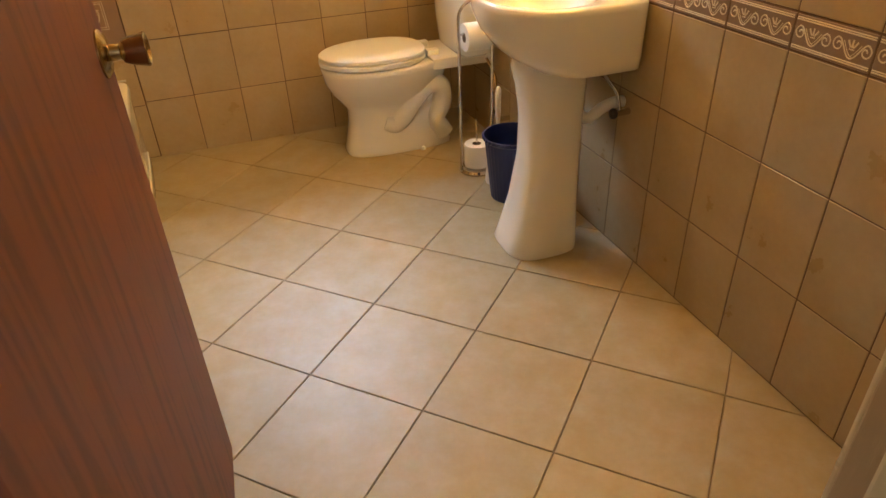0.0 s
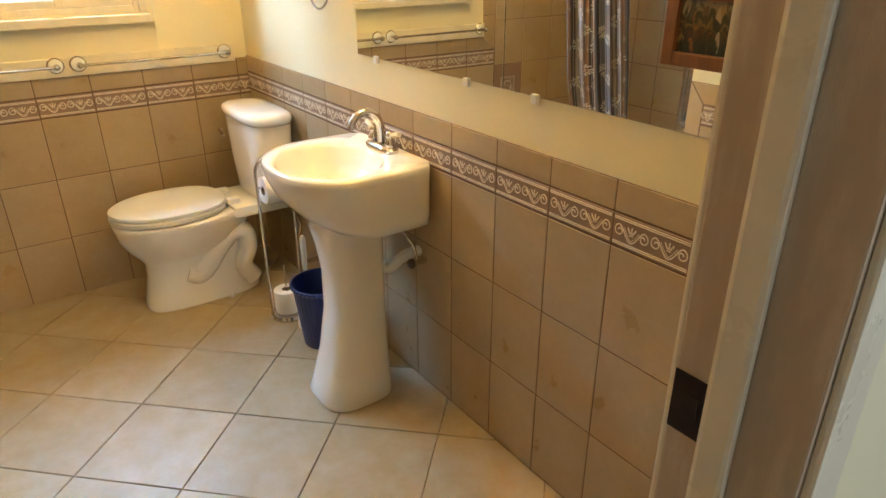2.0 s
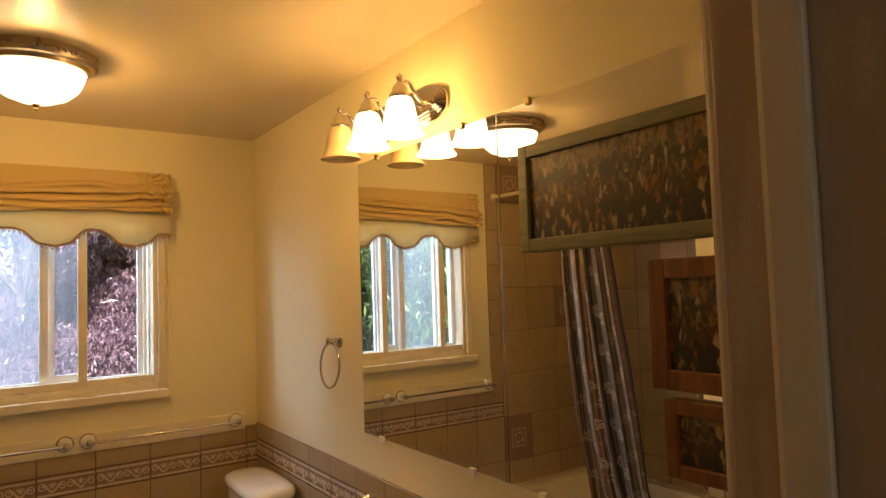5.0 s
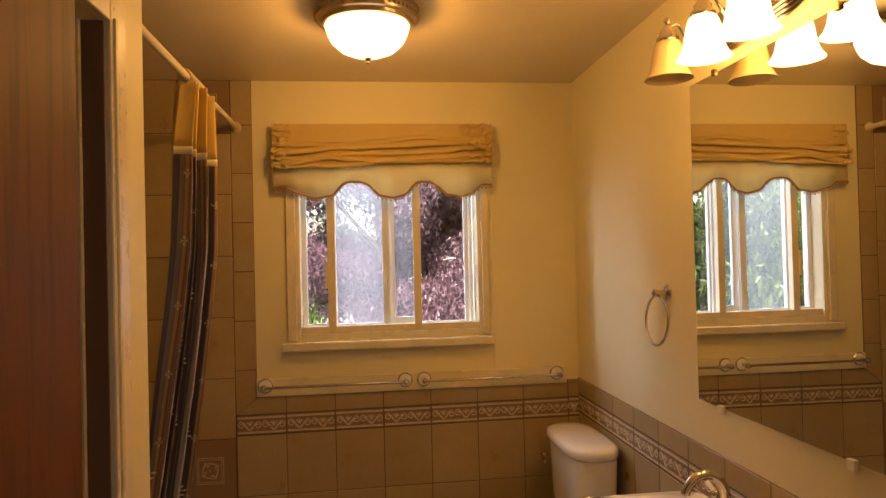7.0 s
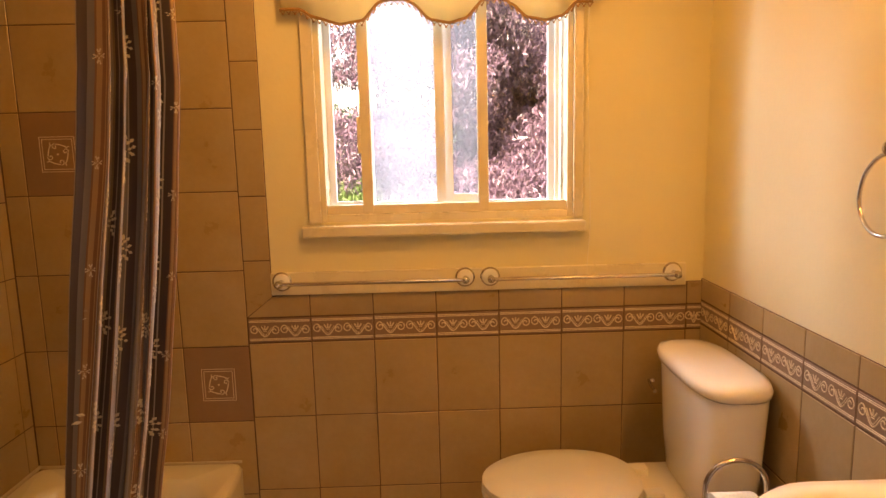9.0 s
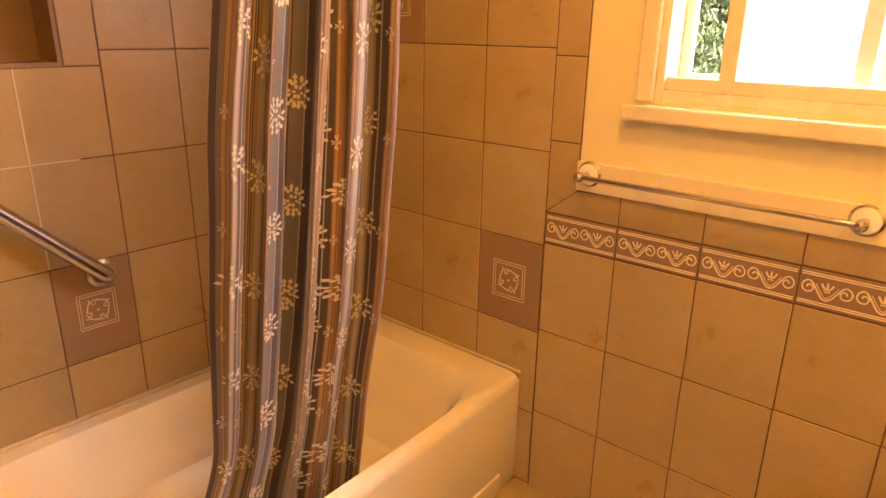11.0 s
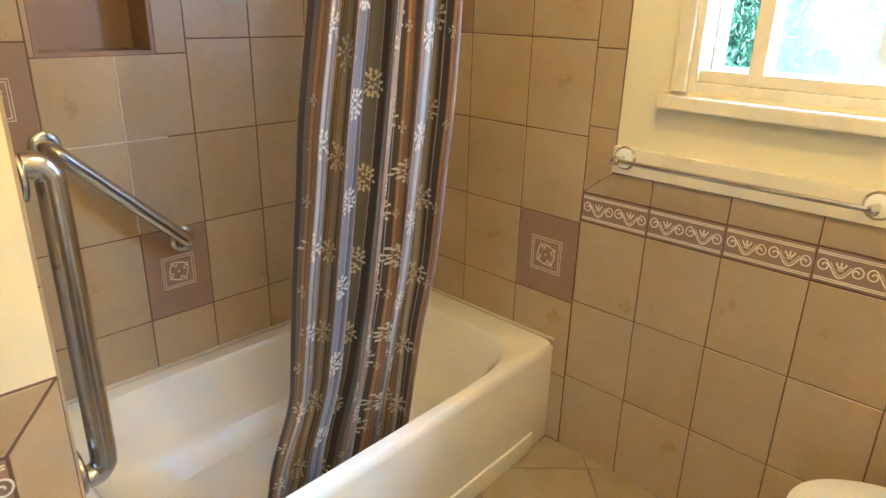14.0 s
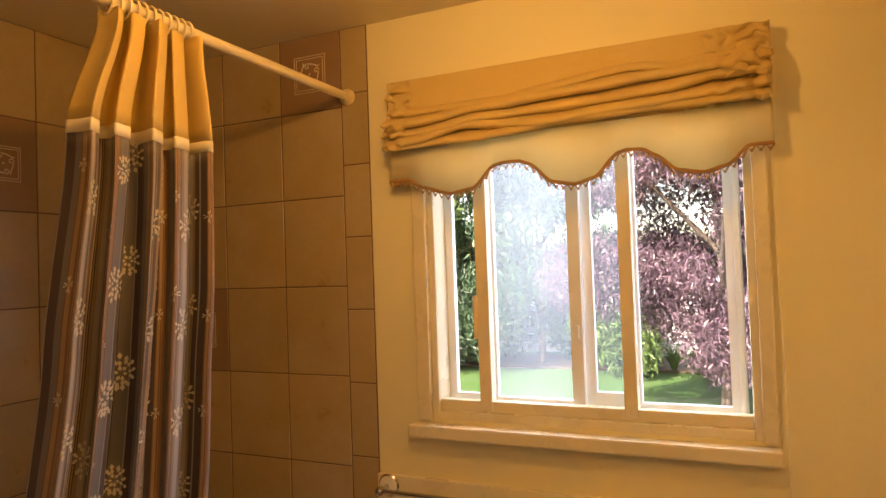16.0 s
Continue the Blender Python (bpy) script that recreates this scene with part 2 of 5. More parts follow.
def tube(bm, path, radius, n=10, closed=False):
    path = [Vector(p) for p in path]
    rings = []
    side = None
    for i, p in enumerate(path):
        if closed:
            t = path[(i + 1) % len(path)] - path[i - 1]
        else:
            t = path[min(i + 1, len(path) - 1)] - path[max(i - 1, 0)]
        t.normalize()
        if side is None:
            side = t.orthogonal().normalized()
        side = (side - t * side.dot(t)).normalized()
        up = t.cross(side)
        r = radius(i / (len(path) - 1)) if callable(radius) else radius
        rings.append([p + (side * math.cos(a) + up * math.sin(a)) * r for a in (2 * math.pi * k / n for k in range(n))])
    if closed:
        rings.append(rings[0])
    ring_mesh(bm, rings, cap=not closed)
    if closed:
        bmesh.ops.remove_doubles(bm, verts=bm.verts, dist=1e-6)
    return bm


def smooth_path(points, steps=8):
    """A Catmull-Rom curve through the points."""
    pts = [Vector(p) for p in points]
    pts = [2 * pts[0] - pts[1]] + pts + [2 * pts[-1] - pts[-2]]
    out = []
    for i in range(1, len(pts) - 2):
        a, b, c, d = pts[i - 1:i + 3]
        for k in range(steps):
            t = k / steps
            out.append(0.5 * ((2 * b) + (c - a) * t + (2 * a - 5 * b + 4 * c - d) * t * t + (3 * b - a - 3 * c + d) * t ** 3))
    return out + [pts[-2]]


def oval(cx, cy, rx, ry, z, n=32, power=2.0):
    """A superellipse in the plane z."""
    out = []
    for i in range(n):
        a = 2 * math.pi * i / n
        c, s = math.cos(a), math.sin(a)
        out.append(Vector((cx + rx * math.copysign(abs(c) ** (2 / power), c), cy + ry * math.copysign(abs(s) ** (2 / power), s), z)))
    return out


# ---- the shell of the room ----
ROOM_H = 2.37
NEAR = -2.835          # inner face of the wall with the door
WING_X, WING_Y = -1.455, -1.464
BACK_X = -2.32
APRON_X = -1.605
bm = boxed((-2.6, -6.0, -0.12), (1.6, 0.16, -0.006))
structure("floor", bm, FLOOR_GROUT, "brown grout bed under diagonal beige floor tiles")
bm = boxed((-2.6, -2.95, ROOM_H), (0.16, 0.16, ROOM_H + 0.1))
structure("ceiling", bm, CEILING, "glossy cream painted ceiling")
bm = boxed((-2.6, -6.0, ROOM_H + 0.002), (1.6, -2.99, ROOM_H + 0.1))
structure("ceiling_hall", bm, HALL_PAINT)
WIN = (-1.285, -0.445, 1.215, 2.06)


def wall_with_hole(name, axis, at, thick, lo, hi, hole, material):
    """A wall in the plane axis = at; lo, hi: (along, z) corners; hole: (a0, a1, z0, z1)."""
    bm = bmesh.new()
    a0, a1, z0, z1 = hole
    for p, q in (((lo[0], lo[1]), (a0, hi[1])), ((a1, lo[1]), (hi[0], hi[1])), ((a0, lo[1]), (a1, z0)), ((a0, z1), (a1, hi[1]))):
        if q[0] - p[0] < 1e-4 or q[1] - p[1] < 1e-4:
            continue
        if axis == "y":
            box(bm, (p[0], at, p[1]), (q[0], at + thick, q[1]))
        else:
            box(bm, (at, p[0], p[1]), (at + thick, q[0], q[1]))
    return structure(name, bm, material)


wall_n = wall_with_hole("wall_north", "y", 0.0, 0.15, (-2.6, 0), (0.15, ROOM_H), WIN, PAINT)
wall_e = structure("wall_east", boxed((0.0, -2.83, 0), (0.15, 0.0, ROOM_H)), PAINT)
wall_s = wall_with_hole("wall_south", "y", -2.986, 0.151, (-2.6, 0), (1.6, ROOM_H), (-1.435, -0.526, 0, 2.05), PAINT)
NICHE = (-1.185, -0.905, 1.272, 1.56)
wall_b = wall_with_hole("wall_west", "x", BACK_X - 0.12, 0.12, (WING_Y, 0), (0, ROOM_H), NICHE, PAINT)
# the wing between tub and closet, with the closet's opening
bm = bmesh.new()
box(bm, (BACK_X - 0.12, WING_Y - 0.13, 0), (WING_X, WING_Y, ROOM_H))
wing = structure("wall_wing", bm, PAINT)
bm = bmesh.new()
box(bm, (WING_X - 0.11, -2.83, 0), (WING_X, -2.33, ROOM_H))
box(bm, (WING_X - 0.11, -2.33, 2.02), (WING_X, WING_Y - 0.13, ROOM_H))
box(bm, (WING_X - 0.11, WING_Y - 0.226, 0), (WING_X, WING_Y - 0.13, 2.02))
structure("wall_closet_front", bm, PAINT)
bm = bmesh.new()
box(bm, (-2.12, -2.83, 0), (-2.06, WING_Y - 0.13, ROOM_H))
structure("wall_closet", bm, CLOSET_WOOD)
for nm, lo, hi in (("wall_hall_south", (-2.6, -6.1, 0), (1.6, -6.0, ROOM_H)), ("wall_hall_east", (1.6, -6.1, 0), (1.7, -2.83, ROOM_H)), ("wall_hall_west", (-2.7, -6.1, 0), (-2.6, -2.83, ROOM_H))):
    structure(nm, boxed(lo, hi), HALL_PAINT)

# ---- tub ----
def build_tub():
    tub = thing("bathtub", "cream enamelled alcove bathtub with a flat apron between tiled walls", "bathtub", (0, 0, 0))
    x0, x1, y0, y1, rim = BACK_X + 0.008, APRON_X, WING_Y + 0.003, -0.008, 0.378
    bm = bmesh.new()
    cx, cy = (x0 + x1) / 2, (y0 + y1) / 2
    n = 64
    rings = []
    def front(p):
        """The apron bows out gently towards the near end."""
        near = max(0.0, -p.y / 1.46) ** 0.65
        return Vector((p.x + 0.066 * near * max(0.0, (p.x - cx) / (x1 - cx)) ** 2, p.y, p.z))

    hx, hy = (x1 - x0) / 2, (y1 - y0) / 2
    for kx, ky, z, p, ox in ((1.0, 1.0, rim - 0.03, 40, 0), (1.0, 1.0, rim - 0.012, 40, 0), (0.985, 0.992, rim - 0.002, 34, 0), (0.965, 0.985, rim, 30, 0), (0.87, 0.845, rim + 0.001, 6, 0.012), (0.84, 0.83, rim - 0.012, 5.5, 0.012),
                             (0.80, 0.80, rim - 0.06, 4.6, 0.01), (0.74, 0.75, 0.20, 4.2, 0.005), (0.70, 0.715, 0.165, 4, 0), (0.66, 0.70, 0.155, 4, 0), (0.56, 0.64, 0.10, 3.4, 0), (0.35, 0.5, 0.085, 2.8, 0)):
        rings.append([front(q) for q in oval(cx + ox, cy, kx * hx, ky * hy, z, n, p)])
    ring_mesh(bm, rings, cap=False)
    bm.verts.ensure_lookup_table()
    bm.faces.new(bm.verts[-n:])
    part("basin", bm, ENAMEL, tub, smooth=40)

    def skirt(name, ya, yb, out, z1, back=0.03):
        bm = bmesh.new()
        rings = []
        for k in range(25):
            y = ya + (yb - ya) * k / 24
            x = front(Vector((x1, y, 0))).x + out
            rings.append([Vector(q) for q in ((x - back, y, 0), (x - 0.002, y, 0), (x, y, 0.004), (x, y, z1 - 0.004), (x - 0.003, y, z1), (x - back, y, z1))])
        ring_mesh(bm, rings)
        part(name, bm, ENAMEL, tub, smooth=30)

    skirt("apron", y0, y1, -0.004, rim - 0.022)
    skirt("skirt_lip", y0 + 0.04, y1 - 0.10, 0.002, 0.072)
    return tub


build_tub()
CAULK = surface("white_caulk", (0.60, 0.53, 0.40), 0.5, grain=90, vary=0.06, bump=0.03, stain=0.12)
for lo, hi in (((BACK_X, WING_Y, 0.375), (BACK_X + 0.012, 0, 0.385)), ((BACK_X + 0.012, -0.012, 0.375), (APRON_X, -0.0045, 0.384))):
    structure("caulk", boxed(lo, hi, 0.003), CAULK)


def build_grab_bar(name, label, path, flanges, normal, radius=0.019):
    bar = thing(name, label, "grab bar", path[0])
    inv = Matrix.Translation(-Vector(path[0]))
    part("rail", tube(bmesh.new(), [inv @ p for p in smooth_path(path, 6)], radius, 14), STEEL, bar, smooth=50)
    q = Vector(normal).to_track_quat("Z", "Y").to_matrix().to_4x4()
    for p in flanges:
        bm = bmesh.new()
        lathe(bm, ((0.038, 0), (0.038, 0.004), (0.034, 0.008), (0.021, 0.010)), (0, 0, 0), 20, inv @ Matrix.Translation(p) @ q)
        part("flange", bm, STEEL, bar, smooth=40)


def bar_path(a, b, wall_off):
    """A straight bar between a and b with rounded ends that return to the wall by wall_off."""
    a, b, o = Vector(a), Vector(b), Vector(wall_off)
    d = (b - a).normalized()
    r = 0.04
    pts = [a + o, a + o * 0.4, a + d * 0.010 + o * 0.1, a + d * r, a + (b - a) * 0.5, b - d * r, b - d * 0.010 + o * 0.1, b + o * 0.4, b + o]
    return pts


g0, g1 = (-2.26, -0.895, 0.763), (-2.26, -1.200, 1.068)
build_grab_bar("grab_bar", "brushed steel grab bar set aslant on the tiled tub wall", bar_path(g0, g1, (-0.05, 0, 0)), ((-2.313, -0.895, 0.763), (-2.313, -1.200, 1.068)), (1, 0, 0))
v0, v1 = (-1.497, -1.415, 0.722), (-1.497, -1.415, 1.205)
build_grab_bar("grab_bar", "upright brushed steel grab bar at the end of the tub", bar_path(v0, v1, (0, -0.045, 0)), ((-1.50, -1.455, 0.737), (-1.50, -1.455, 1.193)), (0, 1, 0))


# ---- shower curtain and rod ----
def build_rod():
    rod = thing("curtain_rod", "round cream curtain rod across the tub alcove", "curtain rod", (-1.53, 0, 2.161))
    part("pole", tube(bmesh.new(), [(0, -0.012, 0), (0, WING_Y + 0.012, 0)], 0.0125, 16), ROD, rod, smooth=50)
    for y, s in ((-0.002, -1), (WING_Y + 0.002, 1)):
        bm = bmesh.new()
        lathe(bm, ((0.024, 0), (0.024, 0.012), (0.017, 0.02), (0.015, 0.03)), (0, y, 0), 20, Matrix.Rotation(radians(90 if s < 0 else -90), 4, "X"))
        part("end_cap", bm, ROD, rod, smooth=50)
    return rod


build_rod()

FOLDS = 4.6
EDGE_FAR = ((0, -0.635), (0.12, -0.610), (0.32, -0.614), (0.52, -0.595), (0.69, -0.586), (0.80, -0.600), (0.94, -0.597), (1.0, -0.600))
EDGE_NEAR = ((0, -0.835), (0.12, -0.900), (0.32, -0.941), (0.52, -0.965), (0.69, -0.974), (0.80, -0.975), (0.94, -1.030), (1.0, -1.055))


def between(rows, v):
    for (a, p), (b, q) in zip(rows, rows[1:]):
        if v <= b:
            t = max(0.0, (v - a) / (b - a))
            return p + (q - p) * t * t * (3 - 2 * t)
    return rows[-1][1]


def curtain_point(u, v):
    """u along the cloth, 0 to 1, far to near; v down from the rod, 0 to 1."""
    far, near = between(EDGE_FAR, v), between(EDGE_NEAR, v)
    ph = 2 * math.pi * (FOLDS * u + 0.16 * math.sin(5.0 * u + 1.0))
    amp = (0.040 + 0.012 * math.sin(11.0 * u + 1.7)) * (1 - 0.42 * v ** 1.5)
    wave = math.sin(ph + 0.7 * math.sin(3.2 * v + 7 * u) * v)
    y = far + (near - far) * u + 0.014 * math.sin(2 * ph + 0.8 + 1.4 * v) * (1 - (2 * u - 1) ** 6)
    x = -1.53 + amp * (wave + 0.10 * math.sin(3 * ph + 1.0)) + 0.008 * math.sin(2.3 * ph + 2 + 3 * v) * v - 0.285 * max(0, v - 0.27) ** 1.2
    z = 2.14 - 1.93 * v
    return Vector((x, y, z))


def cloth_material():
    """Woven stripes along the cloth (from the UV's x) with light sprigs at steps down the stripes."""
    mat, tree, bsdf = nodes_of("striped_brocade")
    uv = tree.nodes.new("ShaderNodeUVMap")
    uv.uv_map = "cloth"
    sep = node(tree, "ShaderNodeSeparateXYZ", {"Vector": uv.outputs["UV"]})
    rep = node(tree, "ShaderNodeMath", {0: sep.outputs["X"]})
    rep.operation = "FRACT"
    ramp = tree.nodes.new("ShaderNodeValToRGB")
    ramp.color_ramp.interpolation = "CONSTANT"
    tan, rust, ink, slate, silver, dun = (0.36, 0.235, 0.125), (0.20, 0.095, 0.05), (0.055, 0.035, 0.033), (0.155, 0.145, 0.150), (0.37, 0.34, 0.32), (0.26, 0.195, 0.14)
    stripes = ((0.0, slate), (0.13, ink), (0.145, tan), (0.155, rust), (0.185, tan), (0.195, rust), (0.225, tan), (0.235, rust), (0.265, tan), (0.31, rust), (0.325, ink), (0.41, silver),
               (0.425, ink), (0.47, dun), (0.50, silver), (0.58, dun), (0.63, ink), (0.645, tan), (0.66, ink), (0.675, silver), (0.69, rust), (0.72, tan), (0.735, rust), (0.78, tan),
               (0.83, rust), (0.845, slate), (0.90, ink), (0.985, silver))
    el = ramp.color_ramp.elements
    for i, (pos, col) in enumerate(stripes):
        e = el[i] if i < 2 else el.new(pos)
        e.position, e.color = pos, (*col, 1)
    tree.links.new(rep.outputs[0], ramp.inputs["Fac"])
    grain = node(tree, "ShaderNodeTexNoise", {"Vector": uv.outputs["UV"]}, Scale=120.0, Detail=2.0)
    mix = node(tree, "ShaderNodeMix", {"Factor": grain.outputs["Fac"]})
    mix.data_type, mix.blend_type = "RGBA", "MULTIPLY"
    tree.links.new(ramp.outputs["Color"], mix.inputs["A"])
    mix.inputs["B"].default_value = (0.75, 0.75, 0.78, 1)
    tree.links.new(mix.outputs["Result"], bsdf.inputs["Base Color"])
    bsdf.inputs["Roughness"].default_value = 0.42
    bsdf.inputs["Sheen Weight"].default_value = 0.2
    return mat


CLOTH = cloth_material()
SPRIG = surface("sprig_thread", (0.62, 0.57, 0.47), 0.45, grain=300, bump=0.03)
BAND = surface("cream_ribbon", (0.75, 0.66, 0.45), 0.6, grain=200)
TOPCLOTH = surface("gold_header", (0.60, 0.42, 0.14), 0.7, grain=300, bump=0.04, vary=0.06)


def build_curtain():
    cur = thing("shower_curtain", "gathered brown and grey striped shower curtain hanging into the tub", "shower curtain", (-1.53, -0.735, 2.14))
    inv = Matrix.Translation(-Vector((-1.53, -0.735, 2.14)))
    nu, nv = 260, 60

    def sheet(name, v0, v1, material, rows, push=0.0):
        bm = bmesh.new()
        lay = bm.loops.layers.uv.new("cloth")
        grid = [[bm.verts.new(inv @ curtain_point(i / nu, v0 + (v1 - v0) * j / rows)) for i in range(nu + 1)] for j in range(rows + 1)]
        for j in range(rows):
            for i in range(nu):
                f = bm.faces.new((grid[j][i], grid[j][i + 1], grid[j + 1][i + 1], grid[j + 1][i]))
                for loop, (a, b) in zip(f.loops, ((i, j), (i + 1, j), (i + 1, j + 1), (i, j + 1))):
                    loop[lay].uv = (a / nu * 7.0, (v0 + (v1 - v0) * b / rows) * 9.0)
        ob = part(name, bm, material, cur, smooth=80)
        m = ob.modifiers.new("thick", "SOLIDIFY")
        m.thickness = 0.0015 + push
        m.offset = 0
        return ob

    sheet("header", 0.0, 0.112, TOPCLOTH, 8)
    sheet("ribbon", 0.112, 0.124, BAND, 2, 0.002)
    sheet("cloth", 0.124, 1.0, CLOTH, nv)
    # sprigs woven on the face, slightly raised: sprays of small leaves that follow the folds
    bm = bmesh.new()
    rng = random.Random(4)

    def spray(u, v, size, twigs):
        c = curtain_point(u, v)
        du, dv = curtain_point(u + 0.001, v) - c, curtain_point(u, v + 0.001) - c
        lu, lv = max(du.length / 0.001, 0.45), dv.length / 0.001
        nn = du.cross(dv).normalized()
        if nn.x < 0:
            nn = -nn

        def on(a, b):
            return inv @ (curtain_point(u + a / lu, min(1.0, v + b / lv)) + nn * 0.0022)

        for k in range(twigs):
            turn = 2 * math.pi * k / twigs + rng.uniform(-0.15, 0.15)
            for reach, width in ((0.32, 0.17), (0.66, 0.17), (0.92, 0.20)):
                for lean in (-0.28, 0.28):
                    if reach < 0.4 and lean > 0:
                        continue
                    a, r = turn + lean * reach, reach * size * rng.uniform(0.85, 1.1)
                    ca, sa = math.cos(a) * 0.8, math.sin(a)
                    w = size * width
                    bm.faces.new([bm.verts.new(on(*q)) for q in ((ca * (r - w), sa * (r - w)), (ca * r - sa * w * 0.75, sa * r + ca * w * 0.75), (ca * (r + w), sa * (r + w)), (ca * r + sa * w * 0.75, sa * r - ca * w * 0.75))])

    for k in range(7):
        for phase, size, twigs, start in ((0.07, 0.031, 6, 0.0), (0.54, 0.029, 5, 0.05), (0.29, 0.012, 4, 0.06), (0.80, 0.013, 4, 0.02)):
            u = (k + phase) / 7
            v = 0.135 + start + 0.02 * (k % 2)
            while v < 0.985:
                if 0.01 < u < 0.99:
                    spray(u + rng.uniform(-0.002, 0.002), v, size * rng.uniform(0.85, 1.1), twigs)
                v += 0.105 * rng.uniform(0.95, 1.05)
    part("sprig_pattern", bm, SPRIG, cur, kind="stuff")
    for k in range(11):
        y = -0.735 + 0.21 * (0.5 - (k + 0.5) / 11)
        bm = bmesh.new()
        tube(bm, [(0.021 * math.cos(a), y + 0.735 + 0.002 * math.sin(a), 0.016 + 0.024 * math.sin(a)) for a in (2 * math.pi * i / 16 for i in range(16))], 0.0028, 6, True)
        part("curtain_ring", bm, ROD, cur, smooth=60)
    return cur


build_curtain()


# ---- window ----
def build_window():
    x0, x1, z0, z1 = WIN
    win = tagged(new("window_1"), "wide wooden window with white sliding sashes behind cream posts", "", kind="structure")
    for nm, lo, hi in (("casing", (x0 - 0.038, -0.018, z0), (x0 + 0.002, -0.001, z1 + 0.08)), ("casing", (x1 - 0.002, -0.018, z0), (x1 + 0.030, -0.001, z1 + 0.08)),
                       ("casing", (x0 + 0.002, -0.018, z1 - 0.002), (x1 - 0.002, -0.001, z1 + 0.08)),
                       ("jamb", (x0, 0.0, z0), (x0 + 0.02, 0.15, z1)), ("jamb", (x1 - 0.02, 0.0, z0), (x1, 0.15, z1)), ("head", (x0 + 0.02, 0.0, z1 - 0.02), (x1 - 0.02, 0.15, z1)),
                       ("sill", (x0 + 0.02, 0.0, z0), (x1 - 0.02, 0.15, z0 + 0.025)), ("rail", (x0 + 0.02, 0.012, z0 + 0.025), (x1 - 0.02, 0.04, z0 + 0.055)),
                       ("post", (-1.146, 0.010, z0 + 0.03), (-1.110, 0.045, z1 - 0.02)), ("post", (-0.759, 0.010, z0 + 0.03), (-0.725, 0.045, z1 - 0.02))):
        part(nm, boxed(lo, hi, 0.003), TRIM, win)
    bm = boxed((-1.345, -0.045, 1.170), (-0.410, 0.0, 1.206), 0.006)
    part("window_sill", bm, TRIM, win, "rounded cream window stool")
    # outer white sliding sashes
    def sash(a, b, y, lo=z0 + 0.04, hi=z1 - 0.02, w=0.024, glass=GLASS, wr=None):
        wr = wr or w
        s = tagged(new("sash"), "white sliding sash")
        s.parent = win
        bm = bmesh.new()
        box(bm, (a, y, lo), (a + w, y + 0.02, hi))
        box(bm, (b - wr, y, lo), (b, y + 0.02, hi))
        box(bm, (a + w, y + 0.001, lo), (b - wr, y + 0.019, lo + w))
        box(bm, (a + w, y + 0.001, hi - w), (b - wr, y + 0.019, hi))
        part("window_frame", bm, VINYL, s)
        pane = part("pane", boxed((a + w, y + 0.008, lo + w), (b - wr, y + 0.011, hi - w)), glass, s)
        pane.visible_shadow = False
    sash(-1.264, -1.12, 0.080, w=0.022)
    sash(-1.128, -0.866, 0.055, glass=DUSTY, w=0.020, wr=0.032)
    sash(-0.880, -0.735, 0.082, w=0.040, wr=0.018, glass=DIM)
    sash(-0.740, -0.474, 0.10, w=0.014, wr=0.038)
    part("sash_track", boxed((-0.492, 0.078, z0 + 0.04), (-0.478, 0.10, z1 - 0.02), 0.002), VINYL, win)
    bm = boxed((-0.884, 0.045, 1.44), (-0.874, 0.056, 1.475), 0.002)
    part("latch", bm, VINYL, win)
    part("latch", boxed((-1.156, 0.004, 1.44), (-1.144, 0.040, 1.56), 0.004), TRIM, win)
    for x in (-1.315, -0.43):
        part("screw_plug", lathe(bmesh.new(), ((0.004, 0), (0.004, 0.001), (0.001, 0.0012)), (x, -0.0185, 1.5), 10, Matrix.Rotation(radians(90), 4, "X")), TRIM, win)
    return win


build_window()


